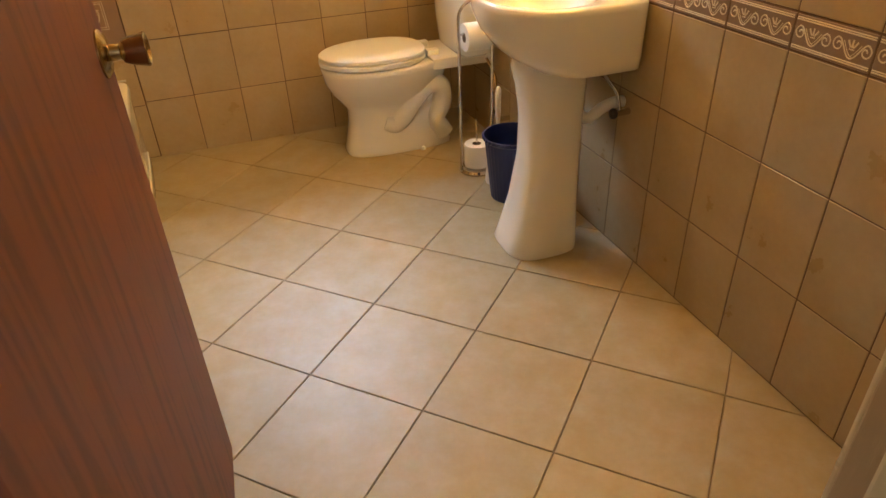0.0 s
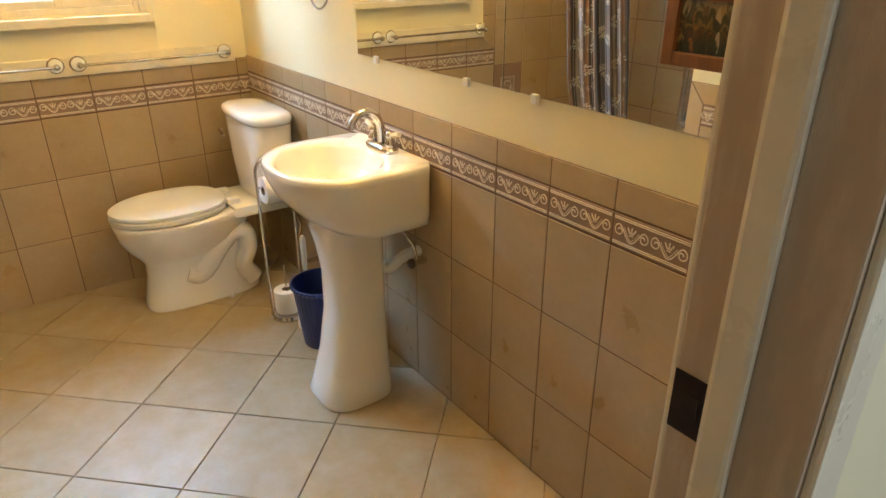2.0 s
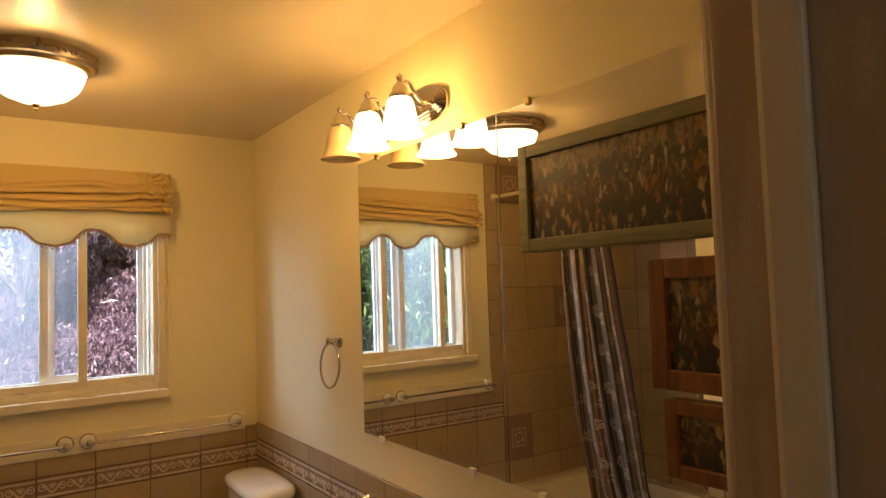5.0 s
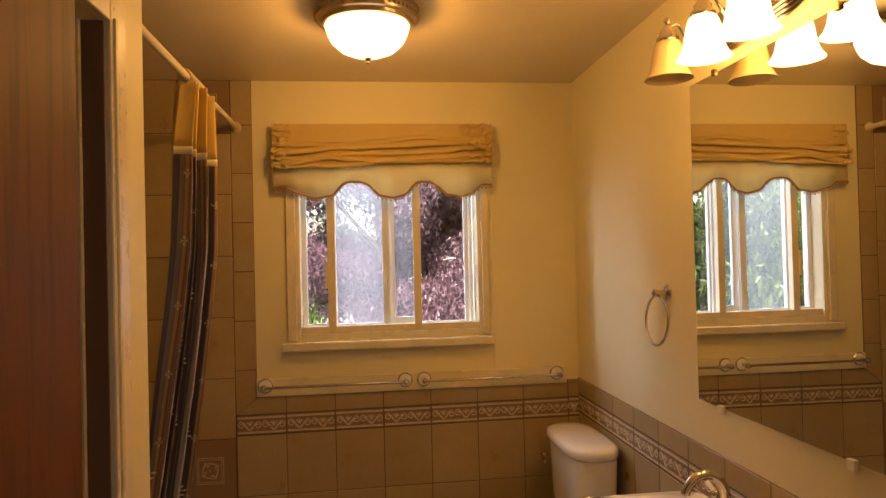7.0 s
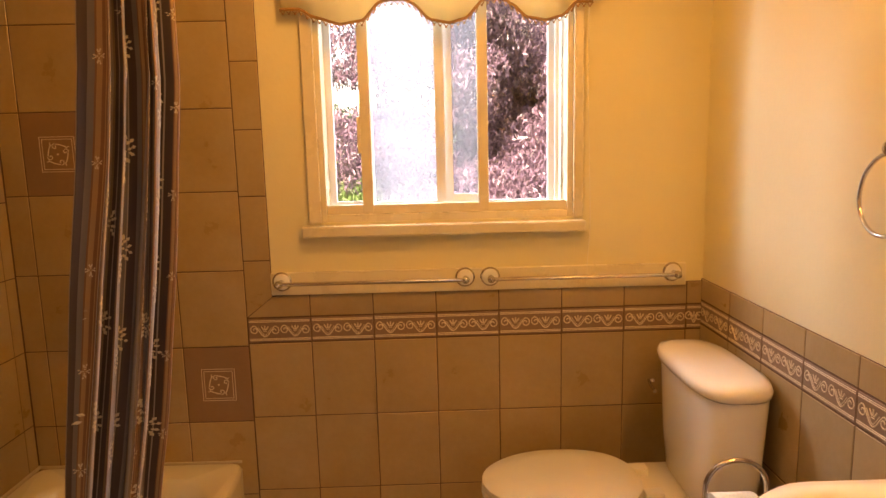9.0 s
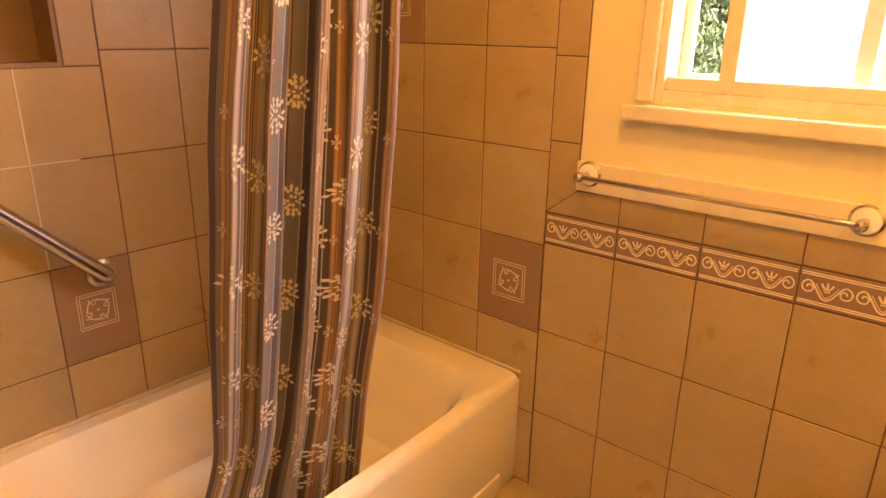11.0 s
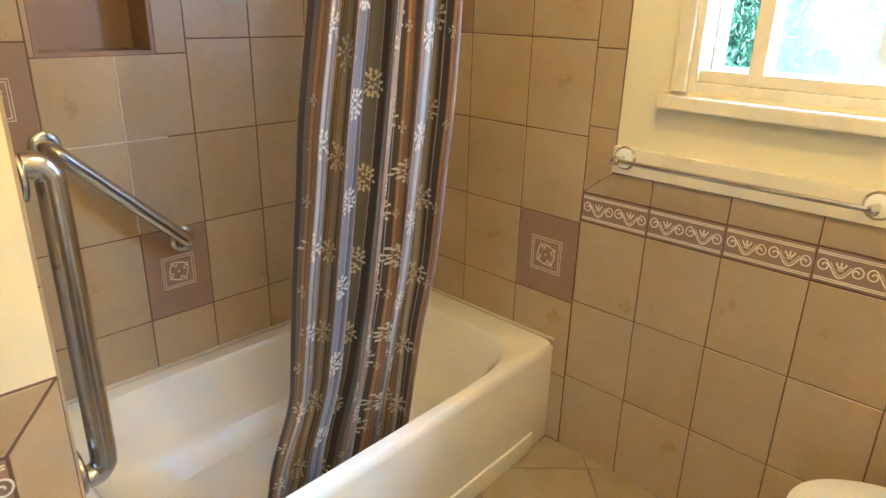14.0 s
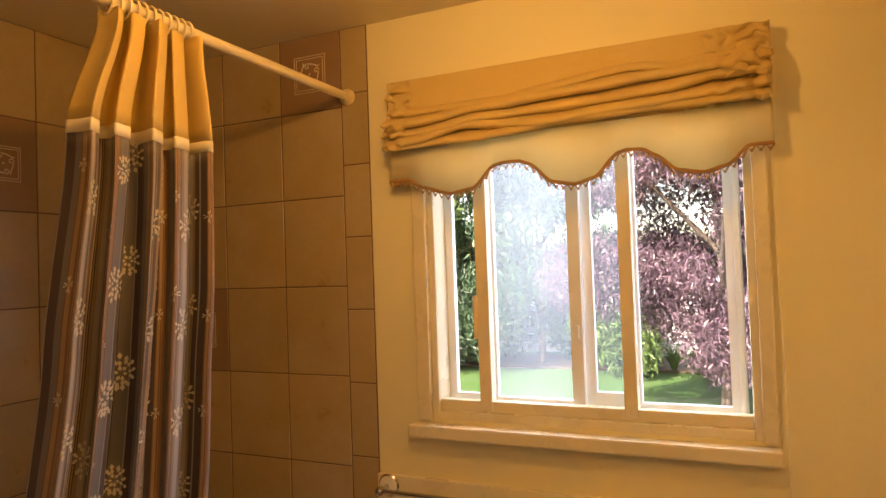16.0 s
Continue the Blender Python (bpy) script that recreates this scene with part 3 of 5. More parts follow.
def build_blind():
    x0, x1, top = -1.372, -0.398, 2.168
    bl = thing("roman_shade", "raised cream roman shade with crumpled folds and scalloped fringed valance", "window shade", (x0, -0.02, top))
    inv = Matrix.Translation(-Vector((x0, -0.02, top)))
    bm = bmesh.new()
    w = x1 - x0
    nx, nz = 260, 84
    # rolls of gathered cloth: heights below the top along the width, and their radius
    rolls = ((((0, .118), (.1, .118), (.3, .101), (.5, .093), (.75, .083), (1, .075)), .019), (((0, .142), (.12, .148), (.27, .128), (.5, .126), (.75, .118), (.9, .100), (1, .100)), .018),
             (((0, .172), (.10, .166), (.25, .140), (.45, .158), (.7, .146), (.85, .140), (1, .135)), .020), (((0, .182), (.3, .176), (.5, .164), (.62, .158), (1, .158)), .018),
             (((0, .092), (.35, .092), (.45, .080), (.68, .058), (.8, .070), (1, .058)), .013))

    def along(pts, s):
        for (a, p), (b, q) in zip(pts, pts[1:]):
            if s <= b:
                t = (s - a) / (b - a)
                t = t * t * (3 - 2 * t) * 0.5 + t * 0.5
                return p + (q - p) * t
        return pts[-1][1]

    rows = []
    for j in range(nz + 1):
        t = j / nz
        row = []
        for i in range(nx + 1):
            s = i / nx
            drop = 0.186 * t - 0.006 * s * t
            out = 0.030 + 0.0025 * math.sin(9 * s + 3 * t)
            crumple = max(0.0, (s - 0.82) / 0.18, (0.09 - s) / 0.09)
            for k, (pts, r) in enumerate(rolls):
                r = 0.74 * r * (1 + 0.3 * noise.noise(Vector((s * 9, k * 3.7, 2))))
                q = (drop - along(pts, s) - crumple * 0.016 * noise.noise(Vector((s * 26, k * 5.1, 4)))) / r
                if abs(q) < 1:
                    out = max(out, 0.026 + (r * 2.6 if k < 4 else 0.016) * math.sqrt(1 - q * q) + 0.004 * k / 4)
            out += 0.036 * crumple * noise.noise(Vector((s * 40, drop * 60, 1))) + 0.0016 * noise.noise(Vector((s * 30, drop * 50, 6)))
            row.append(bm.verts.new(inv @ Vector((x0 + w * s, -0.02 - out, top - drop - 0.42 * (out - 0.03)))))
        rows.append(row)
    for a, b in zip(rows, rows[1:]):
        for i in range(nx):
            bm.faces.new((a[i], a[i + 1], b[i + 1], b[i]))
    ob = part("folds", bm, LINEN, bl, smooth=35)
    m = ob.modifiers.new("thick", "SOLIDIFY")
    m.thickness = 0.002
    rng = random.Random(7)
    for cx, cz, span in ((x1 - 0.075, top - 0.105, 0.055), (x1 - 0.030, top - 0.085, 0.045), (x0 + 0.035, top - 0.135, 0.045)):
        bm = bmesh.new()
        fold = []
        for k in range(9):
            a = 2 * math.pi * k / 9
            reach = span * rng.uniform(0.55, 1.0)
            fold.append(bm.verts.new(inv @ Vector((cx + reach * math.cos(a), -0.062 - 0.022 * rng.random(), cz + 0.55 * reach * math.sin(a)))))
        tip = bm.verts.new(inv @ Vector((cx + 0.01, -0.098, cz - 0.008)))
        for k in range(9):
            bm.faces.new((fold[k], fold[(k + 1) % 9], tip))
        bmesh.ops.subdivide_edges(bm, edges=bm.edges, cuts=2, use_grid_fill=True, smooth=0.6)
        tuft = part("tuft", bm, LINEN, bl, "crumpled knot of cloth", smooth=35)
        tuft.modifiers.new("thick", "SOLIDIFY").thickness = 0.002
    for x in (x0, x1 - 0.003):
        part("return", boxed(inv @ Vector((x, -0.052, top - 0.186)), inv @ Vector((x + 0.003, -0.003, top)), 0.001), LINEN, bl)
    part("headboard", boxed(inv @ Vector((x0 + 0.003, -0.05, top - 0.16)), inv @ Vector((x1 - 0.003, -0.002, top - 0.004)), 0.002), LINEN, bl)

    def hem(s):
        # three wide lobes between short flat gaps
        return along(((0, 1.888), (.06, 1.888), (.11, 1.862), (.19, 1.840), (.26, 1.850), (.32, 1.905), (.35, 1.910), (.39, 1.910), (.42, 1.900), (.48, 1.848), (.54, 1.838), (.59, 1.850), (.65, 1.905), (.67, 1.910), (.71, 1.908), (.74, 1.890), (.79, 1.850), (.85, 1.840), (.90, 1.852), (.95, 1.893), (1, 1.893)), s)

    bm = bmesh.new()
    n = 120
    a = [bm.verts.new(inv @ Vector((x0 + w * i / n, -0.048, 2.005))) for i in range(n + 1)]
    b = [bm.verts.new(inv @ Vector((x0 + w * i / n, -0.046 - 0.003 * math.sin(20 * i / n), hem(i / n)))) for i in range(n + 1)]
    for i in range(n):
        bm.faces.new((a[i], a[i + 1], b[i + 1], b[i]))
    ob = part("valance", bm, VALANCE, bl, smooth=60)
    m = ob.modifiers.new("thick", "SOLIDIFY")
    m.thickness = 0.002
    bm = bmesh.new()
    tube(bm, [inv @ Vector((x0 + w * i / n, -0.050, hem(i / n))) for i in range(n + 1)], 0.0045, 6)
    teeth = 104
    tube(bm, [inv @ Vector((x0 + w * i / teeth, -0.050, hem(i / teeth) - (0.015 if i % 2 else 0.002))) for i in range(teeth + 1)], 0.0028, 5)
    for i in range(1, teeth, 2):
        lathe(bm, ((0.0005, -0.004), (0.0036, -0.001), (0.0036, 0.001), (0.0008, 0.004)), inv @ Vector((x0 + w * i / teeth, -0.050, hem(i / teeth) - 0.014)), 6)
    part("fringe", bm, FRINGE, bl, kind="stuff")
    bm = bmesh.new()
    tube(bm, [inv @ p for p in smooth_path(((-0.405, -0.03, 2.0), (-0.402, -0.022, 1.6), (-0.399, -0.05, 1.22), (-0.40, -0.03, 1.10), (-0.405, -0.028, 0.99)), 6)], 0.0014, 5)
    part("pull_cord", bm, CORD, bl)


build_blind()


# ---- towel bars ----
bm = boxed((-1.463, -0.016, 0.974), (-0.063, 0.0, 1.050), 0.003)
part("towel_board", bm, TRIM, None, "long cream painted board on the wall above the tiles", category="board")


def build_rail(a, b):
    z = 1.022
    r = thing("towel_bar", "slim chrome towel bar with white porcelain rosettes on a cream board", "towel bar", (a, -0.016, z), "towel bars on the board")
    w = b - a
    part("bar", tube(bmesh.new(), [(0.0, -0.055, 0), (w, -0.055, 0)], 0.0065, 12), CHROME, r, smooth=50)
    for x in (0, w):
        rot = Matrix.Rotation(radians(90), 4, "X")
        bm = lathe(bmesh.new(), ((0.032, 0.0), (0.033, 0.004), (0.029, 0.008), (0.028, 0.009)), (x, 0, 0), 24, rot)
        part("flange", bm, CHROME, r, smooth=40)
        bm = lathe(bmesh.new(), ((0.028, 0.008), (0.026, 0.013), (0.014, 0.017), (0.009, 0.018)), (x, 0, 0), 24, rot)
        part("rosette", bm, PORCELAIN, r, "white porcelain rosette", smooth=40)
        bm = lathe(bmesh.new(), ((0.009, 0.016), (0.008, 0.035), (0.011, 0.044), (0.013, 0.055), (0.011, 0.066), (0.004, 0.070)), (x, 0, 0), 16, rot)
        part("post", bm, CHROME, r, smooth=60)


build_rail(-1.424, -0.811)
build_rail(-0.727, -0.112)


def build_towel_ring():
    r = thing("towel_ring", "chrome towel ring hanging from a round wall post", "towel ring", (0, -0.935, 1.432))
    rot = Matrix.Rotation(radians(-90), 4, "Y")
    part("flange", lathe(bmesh.new(), ((0.026, 0), (0.027, 0.004), (0.022, 0.009), (0.014, 0.012)), n=24, m=rot), CHROME, r, smooth=40)
    part("post", lathe(bmesh.new(), ((0.011, 0.010), (0.009, 0.03), (0.013, 0.040), (0.013, 0.050), (0.004, 0.056)), n=16, m=rot), CHROME, r, smooth=50)
    R = 0.080
    part("ring", tube(bmesh.new(), [(-0.042 + 0.006 * math.sin(a), R * math.cos(a), -0.008 - R + R * math.sin(a)) for a in (2 * math.pi * i / 40 for i in range(40))], 0.0045, 8, True), CHROME, r, smooth=60)


build_towel_ring()


# ---- mirror ----
def build_mirror():
    mir = thing("wall_mirror", "large frameless wall mirror of two sheets, held by small clear clips", "mirror", (0, -1.124, 1.128))
    z1 = 2.057 - 1.128
    for y0, y1 in ((0.0, -0.766), (-0.769, -1.66)):
        bm = boxed((-0.006, y1, 0), (-0.001, y0, z1), 0.0012)
        part("sheet", bm, MIRROR, mir)
    part("seam", boxed((-0.0045, -0.7695, 0), (-0.001, -0.7655, z1)), BLACK, mir)
    for y, z in ((-0.124, 0), (-0.616, 0), (-0.889, 0), (-0.14, z1), (-0.62, z1), (-0.89, z1), (-1.37, z1)):
        s = 1 if z else -1
        bm = boxed((-0.012, y - 0.008, z - 0.008), (-0.001, y + 0.008, z + s * 0.010 if s > 0 else z + 0.006), 0.002) if s > 0 else boxed((-0.012, y - 0.011, -0.016), (-0.001, y + 0.011, 0.007), 0.002)
        part("clip", bm, WHITE_PLASTIC if s < 0 else BRASS, mir)


build_mirror()


# ---- pictures ----
def painting_material():
    # dark flower field under a pale sky, in loose daubs
    mat, tree, bsdf = nodes_of("field_painting")
    coord = tree.nodes.new("ShaderNodeTexCoord")
    sep = node(tree, "ShaderNodeSeparateXYZ", {"Vector": coord.outputs["Generated"]})
    stretch = node(tree, "ShaderNodeMapping", {"Vector": coord.outputs["Object"]}, Scale=(1, 1, 0.45))
    daub = node(tree, "ShaderNodeTexNoise", {"Vector": stretch.outputs["Vector"]}, Scale=70.0, Detail=6.0)
    height = node(tree, "ShaderNodeMath", {0: daub.outputs["Fac"], 2: sep.outputs["Z"]})
    height.operation = "MULTIPLY_ADD"
    height.inputs[1].default_value = 0.9
    ramp = tree.nodes.new("ShaderNodeValToRGB")
    el = ramp.color_ramp.elements
    for k, (p, c) in enumerate(((0.35, (0.015, 0.018, 0.016)), (1.0, (0.05, 0.05, 0.03)), (0.62, (0.03, 0.035, 0.02)), (0.74, (0.05, 0.03, 0.012)), (0.78, (0.13, 0.06, 0.02)), (0.86, (0.03, 0.025, 0.02)), (0.95, (0.22, 0.14, 0.05)))):
        e = el[k] if k < 2 else el.new(p)
        e.position, e.color = p, (*c, 1)
    sky_mix = node(tree, "ShaderNodeMix", {"A": ramp.outputs["Color"]})
    step = node(tree, "ShaderNodeMapRange", {"Value": height.outputs[0]})
    step.inputs["From Min"].default_value, step.inputs["From Max"].default_value = 1.18, 1.24
    tree.links.new(ramp.inputs["Fac"].links[0].from_socket if ramp.inputs["Fac"].links else height.outputs[0], ramp.inputs["Fac"])
    sky_mix.data_type = "RGBA"
    tree.links.new(ramp.outputs["Color"], sky_mix.inputs["A"])
    tree.links.new(step.outputs["Result"], sky_mix.inputs["Factor"])
    sky_mix.inputs["B"].default_value = (0.24, 0.19, 0.11, 1)
    cells = node(tree, "ShaderNodeTexVoronoi", {"Vector": stretch.outputs["Vector"]}, Scale=95.0)
    fleck = node(tree, "ShaderNodeSeparateColor", {"Color": cells.outputs["Color"]})
    petals = tree.nodes.new("ShaderNodeValToRGB")
    petals.color_ramp.interpolation = "CONSTANT"
    for k, (p, c) in enumerate(((0.0, (0.03, 0.035, 0.03)), (0.90, (0.45, 0.36, 0.22)), (0.45, (0.08, 0.05, 0.025)), (0.62, (0.28, 0.12, 0.035)), (0.72, (0.02, 0.02, 0.02)), (0.82, (0.33, 0.22, 0.08)))):
        e = petals.color_ramp.elements[k] if k < 2 else petals.color_ramp.elements.new(p)
        e.position, e.color = p, (*c, 1)
    tree.links.new(fleck.outputs[0], petals.inputs["Fac"])
    where = node(tree, "ShaderNodeMapRange", {"Value": daub.outputs["Fac"]})
    where.inputs["From Min"].default_value, where.inputs["From Max"].default_value = 0.46, 0.56
    where.inputs["To Max"].default_value = 0.75
    last = node(tree, "ShaderNodeMix", {"Factor": where.outputs["Result"]})
    last.data_type = "RGBA"
    tree.links.new(sky_mix.outputs["Result"], last.inputs["A"])
    tree.links.new(petals.outputs["Color"], last.inputs["B"])
    tree.links.new(last.outputs["Result"], bsdf.inputs["Base Color"])
    bsdf.inputs["Roughness"].default_value = 0.35
    return mat


PAINTING = painting_material()


def build_picture(y0, y1, z0, z1, w, material, label, depth=0.022, tilt=0.0):
    p = thing("framed_picture", label, "picture", (-0.008, y0, z0), "pictures hung in front of the mirror")
    W, H = y1 - y0, z1 - z0
    for lo, hi in (((-depth, 0, 0), (0, w, H)), ((-depth, -w + W, 0), (0, W, H)), ((-depth, w, 0), (0, W - w, w)), ((-depth, w, H - w), (0, W - w, H))):
        part("frame", boxed(lo, hi, 0.003), material, p)
    part("canvas", boxed((-depth * 0.55, w, w), (-0.001, W - w, H - w)), PAINTING, p, "painted field of dark flowers")


build_picture(-2.552, -1.993, 1.694, 1.946, 0.030, FRAME_GREEN, "wide painting of dark flowers in a green-washed frame, on mirror")
build_picture(-2.565, -2.352, 1.415, 1.660, 0.038, FRAME_BROWN, "small flower painting in a broad brown frame on the mirror")
build_picture(-2.56, -2.376, 1.255, 1.398, 0.026, FRAME_BROWN, "little flower painting in a reddish frame on the mirror")


# ---- lamps ----
def build_ceiling_lamp():
    c = thing("ceiling_light", "round bronze ceiling light with a lit frosted glass bowl", "ceiling light", (-0.954, -0.84, ROOM_H))
    part("canopy", lathe(bmesh.new(), ((0.120, -0.052), (0.145, -0.050), (0.150, -0.038), (0.162, -0.034), (0.166, -0.022), (0.174, -0.016), (0.172, 0.0)), n=48), NICKEL, c, smooth=30)
    bm = bmesh.new()
    for i in range(60):
        a = 2 * math.pi * i / 60
        lathe(bm, ((0.0015, -0.0062), (0.0045, -0.002), (0.0045, 0.002), (0.0015, 0.0062)), (0.168 * math.cos(a), 0.168 * math.sin(a), -0.022), 6)
    part("beading", bm, NICKEL, c, smooth=60, kind="stuff")
    bowl = part("bowl", lathe(bmesh.new(), ((0.010, -0.148), (0.050, -0.143), (0.090, -0.126), (0.118, -0.100), (0.130, -0.075), (0.136, -0.056), (0.138, -0.050)), n=48, cap=False), DOME, c, smooth=60)
    bowl.visible_shadow = False
    part("finial", lathe(bmesh.new(), ((0.002, -0.172), (0.006, -0.168), (0.004, -0.162), (0.010, -0.157), (0.011, -0.152), (0.004, -0.146)), n=16), BRASS, c, smooth=60)


build_ceiling_lamp()


def build_vanity():
    v = thing("vanity_light", "chrome wall light with three glass bells, one unlit, above mirror", "wall light", (0, -1.437, 2.152))
    bm = bmesh.new()
    for e, x in ((0.0, 0.010), (0.008, 0.015), (0.016, 0.020), (0.024, 0.025), (0.032, 0.030)):
        ring_mesh(bm, [[Vector((-xx, p.x, p.y)) for p in oval(0, 0, 0.245 - e, 0.062 - e, 0, 48, 3.0)] for xx in (0.001, x)])
    part("backplate", bm, CHROME, v, smooth=30)
    for k, y in enumerate((0.190, 0.0, -0.190)):
        part("arm", tube(bmesh.new(), smooth_path(((-0.02, y, 0.0), (-0.06, y, -0.005), (-0.085, y, 0.025), (-0.10, y, 0.045), (-0.13, y, 0.035), (-0.13, y, 0.012)), 5), 0.0055, 10), CHROME, v, smooth=60)
        part("holder", lathe(bmesh.new(), ((0.026, -0.008), (0.031, -0.002), (0.030, 0.006), (0.021, 0.016), (0.022, 0.024), (0.013, 0.036), (0.006, 0.046), (0.010, 0.053), (0.009, 0.060), (0.003, 0.066)), (-0.13, y, 0), 24), CHROME, v, smooth=50)
        sh = part("shade", lathe(bmesh.new(), ((0.066, -0.108), (0.058, -0.098), (0.050, -0.080), (0.045, -0.052), (0.040, -0.024), (0.034, -0.008), (0.026, -0.002)), (-0.13, y, 0), 32, cap=False), SHADE_DIM if k == 0 else SHADE_LIT, v, "unlit cream glass bell" if k == 0 else "lit white glass bell", smooth=60)
        if k:
            sh.visible_shadow = False
            continue
        mm = sh.modifiers.new("thick", "SOLIDIFY")
        mm.thickness = 0.002


build_vanity()


# ---- basin ----
def build_sink():
    cy, top = -1.345, 0.852
    s = thing("pedestal_sink", "white porcelain pedestal sink standing against the tiled wall", "sink", (-0.002, cy, 0))
    bm = bmesh.new()
    n = 56

    def outline(kx, z, ky=1.0):
        """The basin seen from above: flat and square at the wall, canted corners, a rounded front."""
        pts = []
        for i in range(n):
            a = 2 * math.pi * (i + 0.5) / n
            c, q = math.cos(a), math.sin(a)
            x = -0.222 + 0.220 * math.copysign(abs(c) ** (0.62 if c < 0 else 0.22), c)
            wide = 0.252 * (1 - 0.20 * max(0, (-x - 0.28) / 0.17) ** 1.2)
            y = wide * math.copysign(abs(q) ** (0.72 if c < 0 else 0.25), q)
            pts.append(Vector((x * kx, y * ky, z)))
        return pts

    def bowl(rx, ry, z):
        return [Vector((-0.250 + rx * math.cos(2 * math.pi * i / n), ry * math.sin(2 * math.pi * i / n), z)) for i in range(n)]

    rings = [outline(0.55, 0.640, 0.80), outline(0.72, 0.652, 0.93), outline(0.83, 0.690, 0.965), outline(0.93, 0.745, 0.98), outline(0.985, 0.80, 0.995), outline(1.0, 0.83, 1.0), outline(0.998, top - 0.006, 0.998), outline(0.985, top, 0.975),
             bowl(0.172, 0.205, top - 0.002), bowl(0.160, 0.192, top - 0.014), bowl(0.140, 0.165, top - 0.055), bowl(0.10, 0.12, top - 0.10), bowl(0.03, 0.03, top - 0.125)]
    ring_mesh(bm, rings)
    part("basin", bm, PORCELAIN, s, smooth=60)
    bm = bmesh.new()
    rings = []
    for z, rx, ry in ((0.0, 0.132, 0.128), (0.012, 0.134, 0.130), (0.06, 0.126, 0.120), (0.18, 0.110, 0.102), (0.34, 0.097, 0.090), (0.48, 0.096, 0.090), (0.58, 0.103, 0.098), (0.64, 0.110, 0.106), (0.668, 0.105, 0.105)):
        rings.append(oval(-0.118 - rx, -0.045, rx, ry, z, 40, 3.2))
    ring_mesh(bm, rings)
    part("pedestal", bm, PORCELAIN, s, smooth=60)
    part("drain", lathe(bmesh.new(), ((0.022, 0), (0.022, 0.003), (0.012, 0.004)), (-0.265, 0, top - 0.1235), 20), CHROME, s, smooth=40)
    # faucet
    f = thing("faucet", "chrome faucet with two lever handles on the back of sink", "faucet", (-0.055, cy, top))
    bm = bmesh.new()
    ring_mesh(bm, [oval(0, 0, rx, ry, z, 32, 3.0) for rx, ry, z in ((0.030, 0.082, 0.0), (0.030, 0.082, 0.010), (0.024, 0.074, 0.018), (0.016, 0.03, 0.024))])
    part("base", bm, CHROME, f, smooth=40)
    for y in (-0.052, 0.052):
        part("handle", lathe(bmesh.new(), ((0.016, 0.012), (0.019, 0.028), (0.014, 0.042), (0.010, 0.048), (0.013, 0.056), (0.008, 0.066), (0.002, 0.070)), (0, y, 0), 20), CHROME, f, smooth=50)
        part("lever", tube(bmesh.new(), smooth_path(((0, y, 0.056), (0.004, y * 1.5, 0.064), (0.006, y * 2.0, 0.070)), 4), lambda t: 0.0055 + 0.003 * t, 10), PORCELAIN, f, smooth=60)
    part("spout", tube(bmesh.new(), smooth_path(((0, 0, 0.015), (0.0, 0, 0.06), (-0.012, 0, 0.105), (-0.045, 0, 0.130), (-0.085, 0, 0.122), (-0.108, 0, 0.095), (-0.112, 0, 0.082)), 6), lambda t: 0.015 - 0.004 * t, 14), CHROME, f, smooth=60)
    # supply and waste under the basin
    p = thing("sink_plumbing", "white trap and chrome stop valves with hoses under the sink", "plumbing", (-0.008, cy - 0.17, 0.50))
    part("trap", tube(bmesh.new(), smooth_path(((-0.13, 0.09, 0.16), (-0.13, 0.09, 0.0), (-0.10, 0.07, -0.035), (-0.06, 0.05, 0.0), (-0.03, 0.03, 0.02), (0.0, 0.03, 0.02)), 6), 0.019, 14), WHITE_PLASTIC, p, smooth=60)
    for dy, dz in ((0.02, 0.0), (0.29, 0.0)):
        part("valve", tube(bmesh.new(), ((0.0, dy - 0.03, dz), (-0.05, dy - 0.03, dz)), 0.011, 12), CHROME, p, smooth=50)
        part("valve_handle", lathe(bmesh.new(), ((0.016, 0), (0.018, 0.006), (0.016, 0.014), (0.008, 0.018)), (-0.05, dy - 0.03, dz), 12, Matrix.Rotation(radians(-90), 4, "Y")), IRON, p, smooth=50)
        part("hose", tube(bmesh.new(), smooth_path(((-0.035, dy - 0.03, dz + 0.01), (-0.04, dy - 0.015, dz + 0.06), (-0.06, dy + 0.02, dz + 0.10), (-0.07, 0.12 if dy < 0.2 else 0.2, dz + 0.16)), 6), 0.006, 10), CHROME, p, smooth=60)


build_sink()


